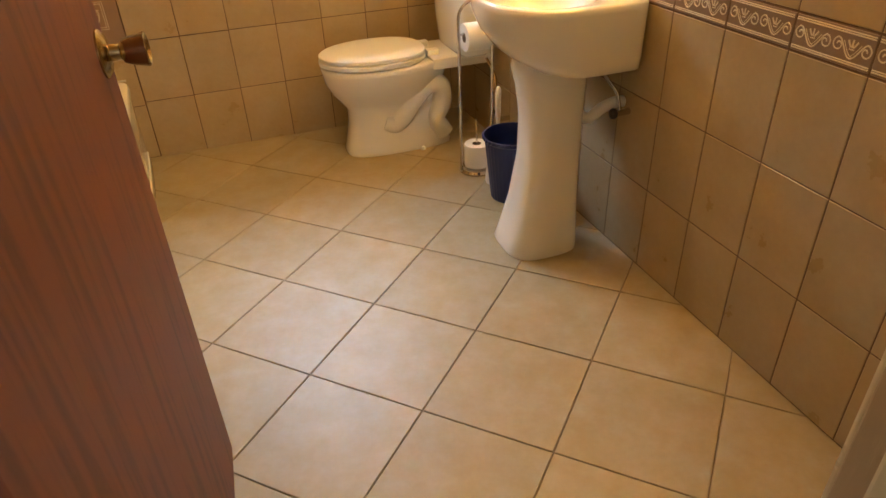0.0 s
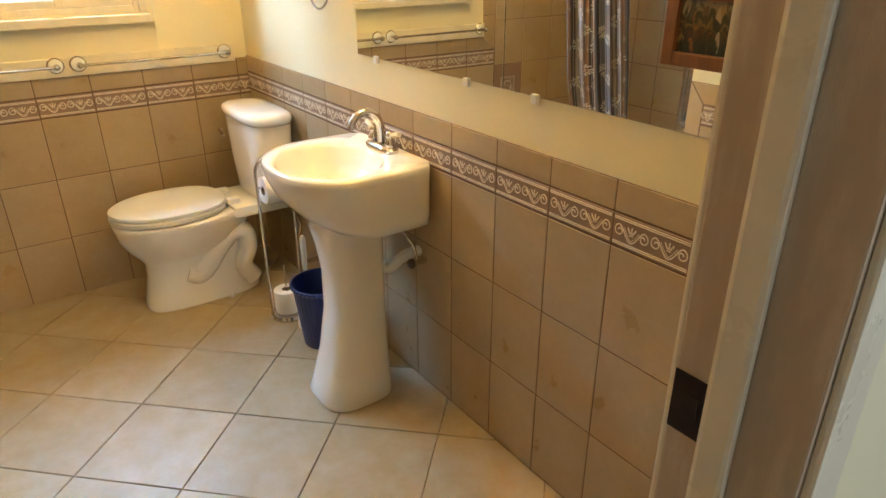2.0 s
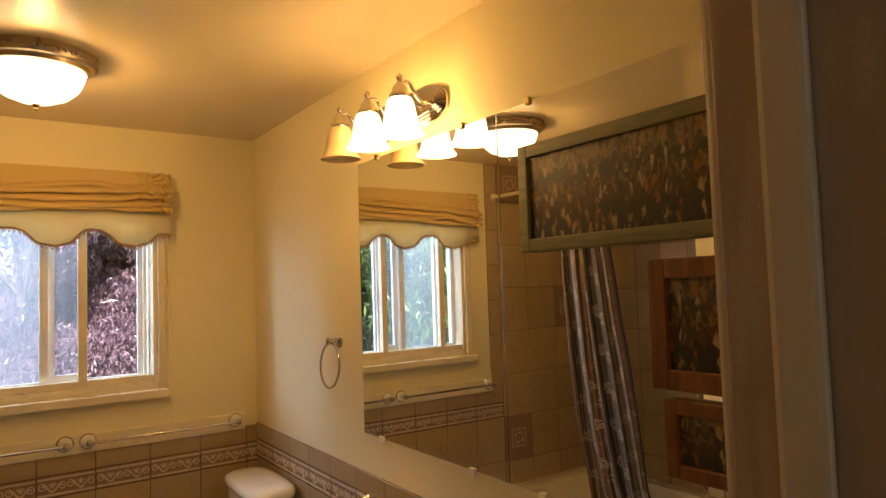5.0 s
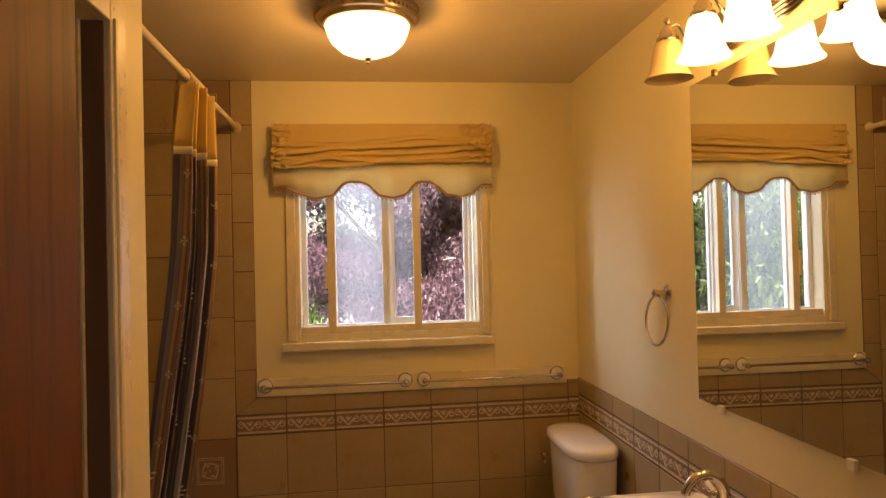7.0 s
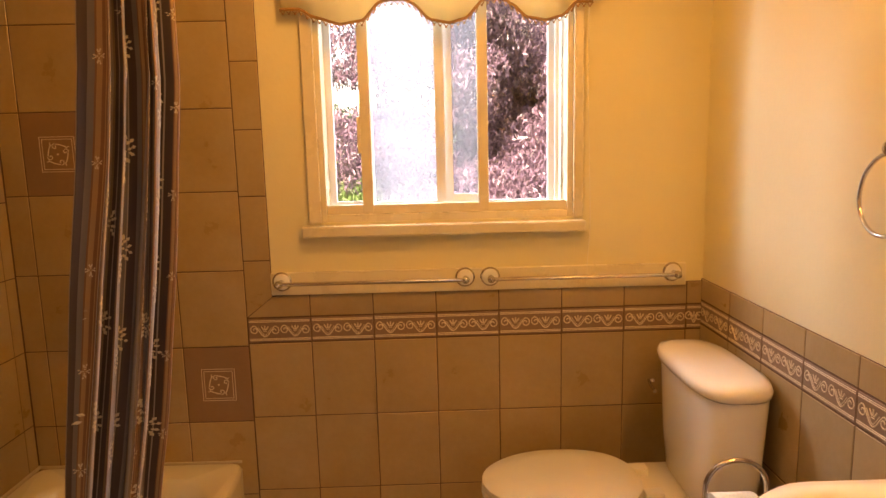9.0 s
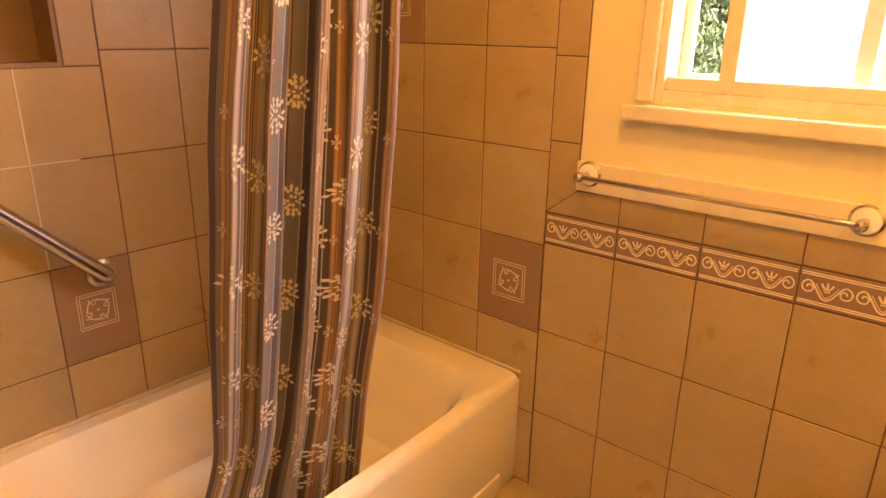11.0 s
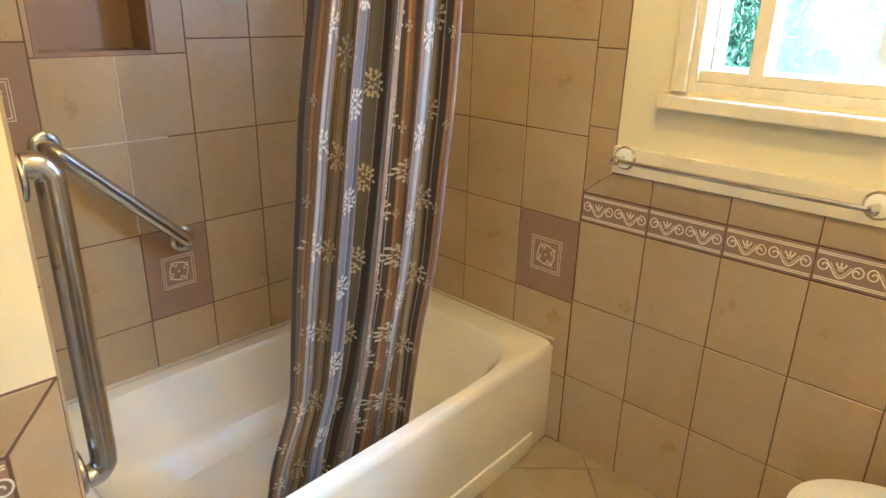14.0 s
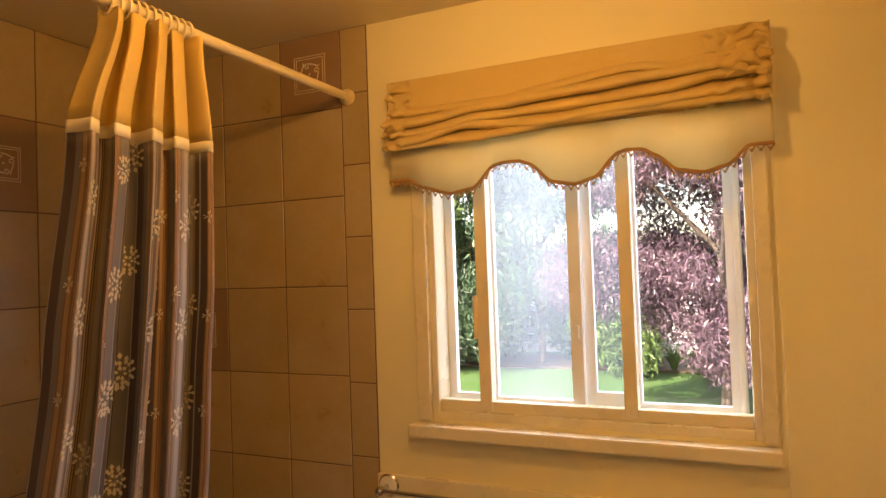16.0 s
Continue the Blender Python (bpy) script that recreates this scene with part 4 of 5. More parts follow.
# ---- toilet ----
def build_toilet():
    cy = -0.335
    t = thing("toilet", "white two-piece toilet, lid closed, tank against the tiled wall", "toilet", (-0.012, cy, 0))
    bm = bmesh.new()
    ring_mesh(bm, [oval(-0.105, -0.026, rx, ry, z, 44, 4.0) for rx, ry, z in ((0.070, 0.165, 0.425), (0.080, 0.186, 0.44), (0.088, 0.204, 0.56), (0.096, 0.220, 0.775), (0.096, 0.220, 0.780))])
    part("tank", bm, PORCELAIN, t, smooth=60)
    bm = bmesh.new()
    ring_mesh(bm, [oval(-0.108, -0.026, rx, ry, z, 44, 3.2) for rx, ry, z in ((0.098, 0.225, 0.781), (0.108, 0.235, 0.790), (0.110, 0.238, 0.806), (0.104, 0.230, 0.820), (0.085, 0.20, 0.828), (0.05, 0.14, 0.831))])
    part("tank_lid", bm, PORCELAIN, t, smooth=50)
    # bowl: from foot to rim
    bm = bmesh.new()
    rings = []
    for z, fx, bx, ry, p in ((0.0, -0.700, -0.19, 0.118, 3.2), (0.015, -0.702, -0.19, 0.120, 3.2), (0.05, -0.692, -0.20, 0.112, 3.0), (0.15, -0.674, -0.22, 0.104, 2.8), (0.215, -0.676, -0.22, 0.106, 2.6), (0.245, -0.700, -0.215, 0.122, 2.4), (0.29, -0.735, -0.21, 0.148, 2.3), (0.34, -0.760, -0.205, 0.168, 2.3), (0.385, -0.768, -0.19, 0.178, 2.3), (0.405, -0.772, -0.185, 0.182, 2.3), (0.415, -0.765, -0.19, 0.176, 2.3)):
        rings.append(oval((fx + bx) / 2, 0, (bx - fx) / 2, ry, z, 44, p))
    ring_mesh(bm, rings)
    part("bowl", bm, PORCELAIN, t, smooth=60)
    bm = boxed((-0.30, -0.155, 0.375), (-0.02, 0.155, 0.428), 0.018)
    part("deck", bm, PORCELAIN, t, smooth=50)
    for s in (-1, 1):
        bm = tube(bmesh.new(), [Vector((x, s * y, z)) for x, y, z in ((p.x, p.y, p.z) for p in smooth_path(((-0.52, 0.070, 0.15), (-0.475, 0.078, 0.135), (-0.43, 0.082, 0.175), (-0.375, 0.086, 0.25), (-0.31, 0.088, 0.305), (-0.255, 0.086, 0.285), (-0.245, 0.083, 0.21), (-0.275, 0.082, 0.13), (-0.235, 0.082, 0.05)), 6))], lambda u: 0.052 - 0.012 * abs(u - 0.4), 14)
        part("trapway", bm, PORCELAIN, t, smooth=70)

    def slab(name, z0, z1, grow, label):
        bm = bmesh.new()
        def lobe(k, z):
            pts = []
            for i in range(48):
                a = 2 * math.pi * i / 48
                c, q = math.cos(a), math.sin(a)
                x = -0.530 + (0.245 + grow) * (c if c < 0 else 0.95 * c ** 0.75) * k
                pts.append(Vector((x, (0.183 + grow) * math.copysign(abs(q) ** (0.85 if c > 0 else 1.0), q) * k, z)))
            return pts
        ring_mesh(bm, [lobe(0.97, z0), lobe(1.0, z0 + 0.004), lobe(1.0, z1 - 0.006), lobe(0.96, z1), lobe(0.6, z1 + 0.004)])
        part(name, bm, WHITE_PLASTIC, t, label, smooth=50)

    slab("seat", 0.419, 0.444, 0.0, "white toilet seat")
    slab("lid", 0.446, 0.466, -0.002, "closed white lid")
    for y in (-0.075, 0.075):
        part("hinge", boxed((-0.305, y - 0.02, 0.425), (-0.25, y + 0.02, 0.452), 0.006), WHITE_PLASTIC, t)
        part("bolt_cap", lathe(bmesh.new(), ((0.012, 0.0), (0.011, 0.01), (0.006, 0.015)), (-0.36, y * 1.75, 0.003), 12), WHITE_PLASTIC, t, smooth=60)
    part("flush_lever", tube(bmesh.new(), ((-0.206, 0.16, 0.70), (-0.222, 0.16, 0.70), (-0.226, 0.13, 0.695), (-0.226, 0.09, 0.69)), 0.006, 8), CHROME, t, smooth=60)
    sup = thing("toilet_supply", "chrome stop valve with grey hose on the wall beside toilet", "plumbing", (-0.008, cy - 0.30, 0.16))
    part("valve", tube(bmesh.new(), ((0, 0, 0), (-0.05, 0, 0)), 0.011, 12), CHROME, sup, smooth=50)
    part("hose", tube(bmesh.new(), smooth_path(((-0.05, 0, 0), (-0.09, 0, 0.08), (-0.05, 0.04, 0.17), (-0.07, 0.10, 0.255)), 6), 0.006, 8), BRASS, sup, smooth=60)


build_toilet()


# ---- small things by the toilet ----
def build_paper_stand():
    s = thing("toilet_paper_stand", "chrome toilet paper stand with a hook arm and a round foot", "toilet paper stand", (-0.222, -0.765, 0.0))
    part("foot", lathe(bmesh.new(), ((0.076, 0), (0.078, 0.008), (0.070, 0.018), (0.050, 0.022), (0.01, 0.024)), n=36), CHROME, s, smooth=40)
    arc = [Vector((-0.072, 0, 0.015)), Vector((-0.072, 0, 0.35)), Vector((-0.072, 0, 0.655))] + [Vector((-0.072 * math.cos(a), 0, 0.655 + 0.068 * math.sin(a))) for a in (math.pi * i / 14 for i in range(1, 14))] + [Vector((0.072, 0, 0.655)), Vector((0.072, 0, 0.35)), Vector((0.072, 0, 0.015))]
    part("frame", tube(bmesh.new(), arc, 0.0062, 10), CHROME, s, smooth=60)
    part("arm", tube(bmesh.new(), ((-0.072, 0, 0.595), (0.072, 0, 0.595)), 0.005, 8), CHROME, s, smooth=60)
    part("spare_rod", tube(bmesh.new(), ((0, 0, 0.02), (0, 0, 0.235)), 0.005, 8), CHROME, s, smooth=60)
    rot = Matrix.Rotation(radians(90), 4, "Y")

    def roll(place, m, name, label):
        r = thing(name, label, "toilet paper", place)
        bm = bmesh.new()
        k = 28
        prof = [(0.020, -0.05), (0.053, -0.05), (0.055, -0.046), (0.055, 0.046), (0.053, 0.05), (0.020, 0.05), (0.020, -0.05)]
        lathe(bm, prof, (0, 0, 0), k, m, cap=False)
        part("paper", bm, PAPER, r, smooth=50)
        part("core", lathe(bmesh.new(), [(0.019, -0.05), (0.0195, 0.0), (0.019, 0.05)], (0, 0, 0), k, m, cap=False), CARD, r, "brown cardboard core", smooth=50)

    roll((-0.222, -0.765, 0.595 - 0.013), rot, "toilet_paper_roll", "started white toilet paper roll on the stand's arm")
    roll((-0.222, -0.765, 0.075), Matrix.Identity(4), "toilet_paper_roll", "spare white toilet paper roll on the foot of the stand")


build_paper_stand()


def build_bin():
    b = thing("waste_bin", "dark blue ribbed plastic waste bin beside the pedestal", "waste bin", (-0.185, -1.045, 0.0))
    bm = bmesh.new()
    n = 72
    def circ(r, z, wave):
        return [Vector(((r + (wave if i % 2 else 0)) * math.cos(2 * math.pi * i / n), (r + (wave if i % 2 else 0)) * math.sin(2 * math.pi * i / n), z)) for i in range(n)]
    ring_mesh(bm, [circ(0.078, 0, 0), circ(0.082, 0.004, 0.002), circ(0.108, 0.25, 0.002), circ(0.116, 0.258, 0.004), circ(0.116, 0.270, 0.004), circ(0.110, 0.271, 0.003), circ(0.105, 0.25, 0), circ(0.078, 0.006, 0)])
    part("shell", bm, BLUE, b, smooth=30)
    w = thing("toilet_brush", "white toilet brush standing in a low white holder behind the bin", "toilet brush", (-0.185, -0.905, 0.0))
    part("holder", lathe(bmesh.new(), ((0.05, 0), (0.052, 0.01), (0.045, 0.10), (0.040, 0.10), (0.038, 0.02)), n=24), WHITE_PLASTIC, w, smooth=50)
    part("handle", lathe(bmesh.new(), ((0.007, 0.02), (0.007, 0.26), (0.011, 0.29), (0.012, 0.40), (0.006, 0.415)), n=14), WHITE_PLASTIC, w, smooth=60)


build_bin()


# ---- bathroom door ----
def build_door():
    hx, hy = -1.415, -2.83
    ex, ey = -1.380, -1.985
    ang = math.degrees(math.atan2(ex - hx, ey - hy))
    d = tagged(new("door_1"), "open reddish brown veneered flush door with a brass knob", "", kind="structure")
    d.matrix_world = pose(hx, hy, 0.012, 0, 0, -ang)
    L = math.hypot(ex - hx, ey - hy)
    part("leaf", boxed((-0.035, 0, 0), (0, L, 2.02), 0.002), DOOR_WOOD, d)
    k = new("door_handle")
    k.parent = d
    k.matrix_basis = pose(0, L - 0.062, 0.99, 0, 90, 0)
    part("rose", lathe(bmesh.new(), ((0.038, 0.0), (0.038, 0.003), (0.029, 0.010), (0.014, 0.014), (0.013, 0.024), (0.012, 0.030)), n=28), BRASS, k, smooth=40)
    part("knob", lathe(bmesh.new(), ((0.012, 0.028), (0.018, 0.032), (0.022, 0.042), (0.026, 0.062), (0.027, 0.068), (0.024, 0.070), (0.020, 0.066), (0.004, 0.066)), n=28), BRASS, k, "brass knob", smooth=35)
    part("latch_plate", boxed((-0.029, L - 0.0005, 0.96), (-0.007, L + 0.0015, 1.02)), BRASS, d)


build_door()


def build_frame():
    """The doorway's jambs, stops and casings."""
    f = tagged(new("door_frame"), "cream painted door frame with moulded casings", "", kind="structure")
    x0, x1, z = -1.440, -0.542, 2.035
    y0, y1 = -2.988, -2.833
    # the jambs carry their shade in a darker colour than stops and head
    for nm, lo, hi, mat in (("jamb", (x1, y0, 0), (x1 + 0.017, y1, z), TRIM_GRAIN_SHADED), ("jamb", (x0 - 0.015, y0, 0), (x0, y1, z), TRIM_GRAIN_SHADED), ("head", (x0 - 0.015, y0, z), (x1 + 0.017, y1, z + 0.015), TRIM),
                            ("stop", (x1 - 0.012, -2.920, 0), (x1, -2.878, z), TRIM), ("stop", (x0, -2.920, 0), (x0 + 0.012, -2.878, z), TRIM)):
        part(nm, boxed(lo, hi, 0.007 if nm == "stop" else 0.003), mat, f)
    for a, b in ((x1 + 0.006, x1 + 0.072), (x0 - 0.072, x0 - 0.006)):
        for ya, yb in ((y0 - 0.012, y0), (y1, y1 + 0.012)):
            part("casing", boxed((a, ya, 0), (b, yb, z + 0.06), 0.005), TRIM, f)
    for ya, yb in ((y0 - 0.012, y0), (y1, y1 + 0.012)):
        part("casing", boxed((x0 - 0.006, ya, z + 0.004), (x1 + 0.006, yb, z + 0.06), 0.005), TRIM, f)
    st = thing("strike_plate", "dark metal strike plate set in the door jamb", "strike plate", (x1 - 0.0005, -2.858, 0.985))
    part("plate", boxed((-0.0015, -0.024, -0.040), (0.0, 0.024, 0.040), 0.0007), IRON, st)
    part("hole", boxed((-0.0022, -0.010, -0.013), (-0.0012, 0.009, 0.013)), BLACK, st)


build_frame()


# ---- linen closet ----
def build_closet():
    f = tagged(new("closet_frame"), "cream moulded casing round the open linen closet", "", kind="structure")
    y1, y0 = -1.690, -2.33
    for lo, hi in (((WING_X, y1, 0), (WING_X + 0.016, y1 + 0.080, 2.08)), ((WING_X, y0 - 0.08, 0), (WING_X + 0.016, y0, 2.08)), ((WING_X, y0, 2.02), (WING_X + 0.016, y1, 2.08))):
        part("casing", boxed(lo, hi, 0.004), TRIM, f)
    part("bead", boxed((WING_X + 0.014, y1 + 0.012, 0), (WING_X + 0.021, y1 + 0.024, 2.03), 0.003), TRIM, f)
    part("jamb", boxed((WING_X - 0.11, y1 - 0.004, 0), (WING_X + 0.004, y1 + 0.002, 2.02), 0.001), CLOSET_WOOD, f)
    part("stop", boxed((WING_X - 0.06, y1 - 0.016, 0), (WING_X - 0.035, y1 - 0.004, 2.02), 0.002), TRIM, f)
    for z in (0.56, 0.855, 1.075, 1.33, 1.62):
        s = part("closet_shelf", boxed((-2.055, y0 - 0.3, z), (WING_X - 0.09, y1 + 0.085, z + 0.019), 0.003), CLOSET_WOOD, None, "plain tan board shelf across the open closet", category="shelf", group="closet shelves")
    for x in (-1.66, -1.95):
        st = thing("shelf_standard", "slotted metal shelf strip on the side of the closet", "shelf standard", (x, y1 + 0.09, 0.3), "shelf strips")
        part("strip", boxed((-0.008, -0.003, 0), (0.008, 0.0, 1.6)), NICKEL, st)
        bm = bmesh.new()
        for i in range(60):
            box(bm, (-0.003, -0.0036, 0.01 + i * 0.026), (0.003, -0.0028, 0.022 + i * 0.026))
        part("slots", bm, BLACK, st, kind="stuff")


build_closet()


# ---- garden ----
LAWN = surface("lawn", (0.032, 0.085, 0.016), 0.9, grain=20, vary=0.3, bump=0.08, stain=0.2)
BARK = surface("bark", (0.06, 0.045, 0.04), 0.9, grain=30, vary=0.2, bump=0.1)
SIDING = surface("grey_siding", (0.62, 0.64, 0.68), 0.7, grain=10, vary=0.04)
SOIL = surface("soil", (0.05, 0.035, 0.025), 0.95, grain=30, vary=0.2, bump=0.1)


def leaf_material(name, base, vary=0.5):
    mat, tree, bsdf = nodes_of(name)
    geo = tree.nodes.new("ShaderNodeNewGeometry")
    ramp = tree.nodes.new("ShaderNodeValToRGB")
    ramp.color_ramp.elements[0].color = (*[c * (1 - vary) for c in base], 1)
    ramp.color_ramp.elements[1].color = (*[min(1, c * (1 + vary)) for c in base], 1)
    tree.links.new(geo.outputs["Random Per Island"], ramp.inputs["Fac"])
    tree.links.new(ramp.outputs["Color"], bsdf.inputs["Base Color"])
    bsdf.inputs["Roughness"].default_value = 0.35
    out = tree.nodes["Material Output"]
    tr = node(tree, "ShaderNodeBsdfTranslucent", {"Color": ramp.outputs["Color"]})
    mix = node(tree, "ShaderNodeMixShader", {1: bsdf.outputs[0], 2: tr.outputs[0]}, Fac=0.35)
    tree.links.new(mix.outputs[0], out.inputs["Surface"])
    return mat


PLUM = leaf_material("plum_leaves", (0.105, 0.066, 0.095), 0.8)
GREEN = leaf_material("green_leaves", (0.055, 0.10, 0.06))
LIME = leaf_material("lime_leaves", (0.08, 0.14, 0.045))
GROUND = -0.6
structure("ground", boxed((-150, 0.3, GROUND - 0.3), (150, 300, GROUND)), LAWN, "mown lawn")
structure("backdrop", boxed((-60, 70, GROUND), (60, 71, 3.2)), leaf_material("far_woods", (0.04, 0.07, 0.03)))


def leaves(blobs, count, size, rng, long=2.3):
    """Small flat leaves strewn through round clumps (centre, radii)."""
    verts, faces = [], []
    total = sum(b[1][0] * b[1][1] * b[1][2] for b in blobs)
    for c, r in blobs:
        for _ in range(int(count * r[0] * r[1] * r[2] / total)):
            d = Vector((rng.gauss(0, 1), rng.gauss(0, 1), rng.gauss(0, 1))).normalized() * rng.uniform(0.35, 1.25) ** 0.7
            p = Vector((c[0] + d.x * r[0], c[1] + d.y * r[1], c[2] + d.z * r[2]))
            q = Euler((rng.uniform(0, 6.3), rng.uniform(0, 6.3), rng.uniform(0, 6.3))).to_matrix()
            s = size * rng.uniform(0.6, 1.3)
            k = len(verts)
            verts += [p + q @ Vector(v) for v in ((-s * long, 0, 0), (-s * 0.3, s * 0.5, s * 0.12), (s * long, 0, 0), (-s * 0.3, -s * 0.5, s * 0.12))]
            faces.append((k, k + 1, k + 2, k + 3))
    return verts, faces


def leaf_part(name, blobs, count, size, rng, material, parent, label=""):
    v, f = leaves(blobs, count, size, rng)
    mesh = bpy.data.meshes.new(name)
    mesh.from_pydata([tuple(p) for p in v], [], f)
    mesh.materials.append(material)
    ob = new(name, mesh)
    ob.parent = parent
    return tagged(ob, label)


def build_tree(x, y, height, crown, count, material, label, size, seed, low=1.3, lean=0.0):
    rng = random.Random(seed)
    t = thing("tree", label, "tree", (x, y, GROUND))
    bm = bmesh.new()
    tube(bm, smooth_path(((0, 0, 0), (0.05, 0.03, height * 0.25), (-0.03, 0.0, height * 0.5), (0.05, 0, height * 0.8)), 5), lambda u: 0.085 * (1 - 0.75 * u), 10)
    blobs = []
    for i in range(9):
        a = 2.4 * i
        z = low + (height - low) * (0.15 + 0.85 * i / 9)
        rr = crown * (0.75 - 0.35 * abs(i / 9 - 0.4))
        tip = Vector((rr * math.cos(a), rr * math.sin(a), z + 0.4))
        tube(bm, smooth_path(((0, 0, z * 0.6), tip * 0.5 + Vector((0, 0, z * 0.3)), tip), 4), lambda u: 0.05 * (1 - 0.8 * u), 6)
    part("trunk", bm, BARK, t, smooth=60)
    for i in range(95):
        a = rng.uniform(0, 6.3)
        z = rng.uniform(low, height)
        rr = crown * rng.uniform(0.2, 0.9) * (1.1 - 0.6 * abs((z - low) / (height - low) - 0.4))
        r = rng.uniform(0.3, 0.85) * crown * 0.38
        blobs.append(((lean + rr * math.cos(a), rr * math.sin(a), z), (r, r, r * 0.75)))
    leaf_part("crown", blobs, count, size, rng, material, t)


build_tree(-0.72, 8.2, 6.3, 2.35, 200000, PLUM, "purple-leaved plum tree with a slender dark trunk on the lawn", 0.021, 1, 1.15, 0.1)
build_tree(1.4, 10.2, 6.6, 3.2, 60000, PLUM, "second purple-leaved plum tree further down the lawn", 0.045, 9, 0.5)
build_tree(-4.6, 12.6, 4.6, 2.2, 26000, GREEN, "bushy blue-green tree behind the lawn", 0.045, 2, 0.4)
build_tree(-7.6, 11.5, 6.5, 2.8, 34000, LIME, "bright green broadleaf tree in the sun", 0.055, 3, 1.5)
build_tree(-12.5, 12, 8, 3.6, 24000, LIME, "tall bright green tree beside the fence", 0.07, 5, 1.2)
build_tree(8.5, 16, 7, 3.4, 20000, GREEN, "dark green tree far down the garden", 0.06, 6, 0.6)


def build_bush(x, y, r, h, material, label, count, seed, size=0.035):
    b = thing("bush", label, "bush", (x, y, GROUND))
    rng = random.Random(seed)
    blobs = [((rng.uniform(-r, r) * 0.6, rng.uniform(-r, r) * 0.5, h * rng.uniform(0.3, 0.7)), (r * 0.6, r * 0.5, h * 0.4)) for _ in range(7)]
    leaf_part("foliage", blobs, count, size, rng, material, b)


build_bush(-2.7, 11.3, 0.9, 1.9, LIME, "sunlit lime green bush by the fence", 9000, 11)
build_bush(-6.0, 11.6, 1.4, 2.3, GREEN, "dark green bush beside the lawn", 10000, 12)
build_bush(-9.6, 12.2, 1.6, 1.5, GREEN, "low round green bush against the fence", 8000, 13)
build_bush(2.2, 12.6, 1.6, 1.7, GREEN, "green bush against the fence", 9000, 14)


def build_daylily(x, y, seed):
    d = thing("daylily", "clump of long arching green leaves at the lawn's edge", "plant", (x, y, GROUND))
    rng = random.Random(seed)
    bm = bmesh.new()
    for _ in range(110):
        a, r, h = rng.uniform(0, 6.3), rng.uniform(0.25, 0.55), rng.uniform(0.3, 0.55)
        c, s = math.cos(a), math.sin(a)
        pts = [Vector((c * r * t, s * r * t, h * math.sin(2.3 * t))) for t in (0, 0.25, 0.5, 0.75, 1.0)]
        w = Vector((-s, c, 0)) * 0.012
        rows = [(bm.verts.new(p - w * (1 - t)), bm.verts.new(p + w * (1 - t) + Vector((0, 0, 0.001)))) for p, t in zip(pts, (0, 0.2, 0.4, 0.6, 0.95))]
        for p, q in zip(rows, rows[1:]):
            bm.faces.new((p[0], p[1], q[1], q[0]))
    part("blades", bm, LIME, d, kind="stuff")


build_daylily(-1.75, 12.1, 1)
build_daylily(-1.30, 11.8, 2)
build_daylily(-1.02, 12.1, 3)
structure("flower_bed", boxed((-14, 12.0, GROUND), (12, 13.9, GROUND + 0.05)), SOIL, "dark soil bed along the fence")


def build_fence():
    f = thing("fence", "pale grey board fence of horizontal planks behind the lawn", "fence", (0, 14.0, GROUND))
    for k in range(12):
        x = -14 + k * 2.4
        part("post", boxed((x - 0.05, -0.05, 0), (x + 0.05, 0.05, 1.9), 0.005), SIDING, f)
        for j in range(8):
            part("plank", boxed((x + 0.055, -0.02, 0.10 + j * 0.22), (x + 2.345, 0.0, 0.295 + j * 0.22), 0.004), SIDING, f)


build_fence()


# ---- tiles ----
MESHES = {}


def tile_mesh(w, h, thick, material, name):
    key = (round(w, 4), round(h, 4), thick, material.name)
    if key in MESHES:
        return MESHES[key]
    g, b = 0.0017, 0.0014
    verts, faces = [], []
    for inset, z in ((g, 0.0), (g, thick - b), (g + b, thick)):
        verts += [(inset, inset, z), (w - inset, inset, z), (w - inset, h - inset, z), (inset, h - inset, z)]
    for k in (0, 4):
        faces += [(k + i, k + (i + 1) % 4, k + 4 + (i + 1) % 4, k + 4 + i) for i in range(4)]
    faces.append((8, 9, 10, 11))
    mesh = bpy.data.meshes.new(name)
    mesh.from_pydata(verts, [], faces)
    mesh.materials.append(material)
    MESHES[key] = mesh
    return mesh


def poly_tile(poly, thick, material, name):
    """A tile of any convex outline in its own plane."""
    c = sum((Vector(p) for p in poly), Vector((0, 0))) / len(poly)

    def inset(d):
        out = []
        n = len(poly)
        for i in range(n):
            p0, p1, p2 = Vector(poly[i - 1]), Vector(poly[i]), Vector(poly[(i + 1) % n])
            e1, e2 = (p1 - p0).normalized(), (p2 - p1).normalized()
            n1, n2 = Vector((-e1.y, e1.x)), Vector((-e2.y, e2.x))
            k = 1 + n1.dot(n2)
            out.append(p1 + (n1 + n2) * (d / max(k, 0.3)))
        return out

    verts, faces = [], []
    n = len(poly)
    for d, z in ((0.0016, 0.0), (0.0016, thick - 0.0016), (0.0032, thick)):
        verts += [(p.x - c.x, p.y - c.y, z) for p in inset(d)]
    for k in (0, n):
        faces += [(k + i, k + (i + 1) % n, k + n + (i + 1) % n, k + n + i) for i in range(n)]
    faces.append(tuple(range(2 * n, 3 * n)))
    mesh = bpy.data.meshes.new(name)
    mesh.from_pydata(verts, [], faces)
    mesh.materials.append(material)
    return mesh, c


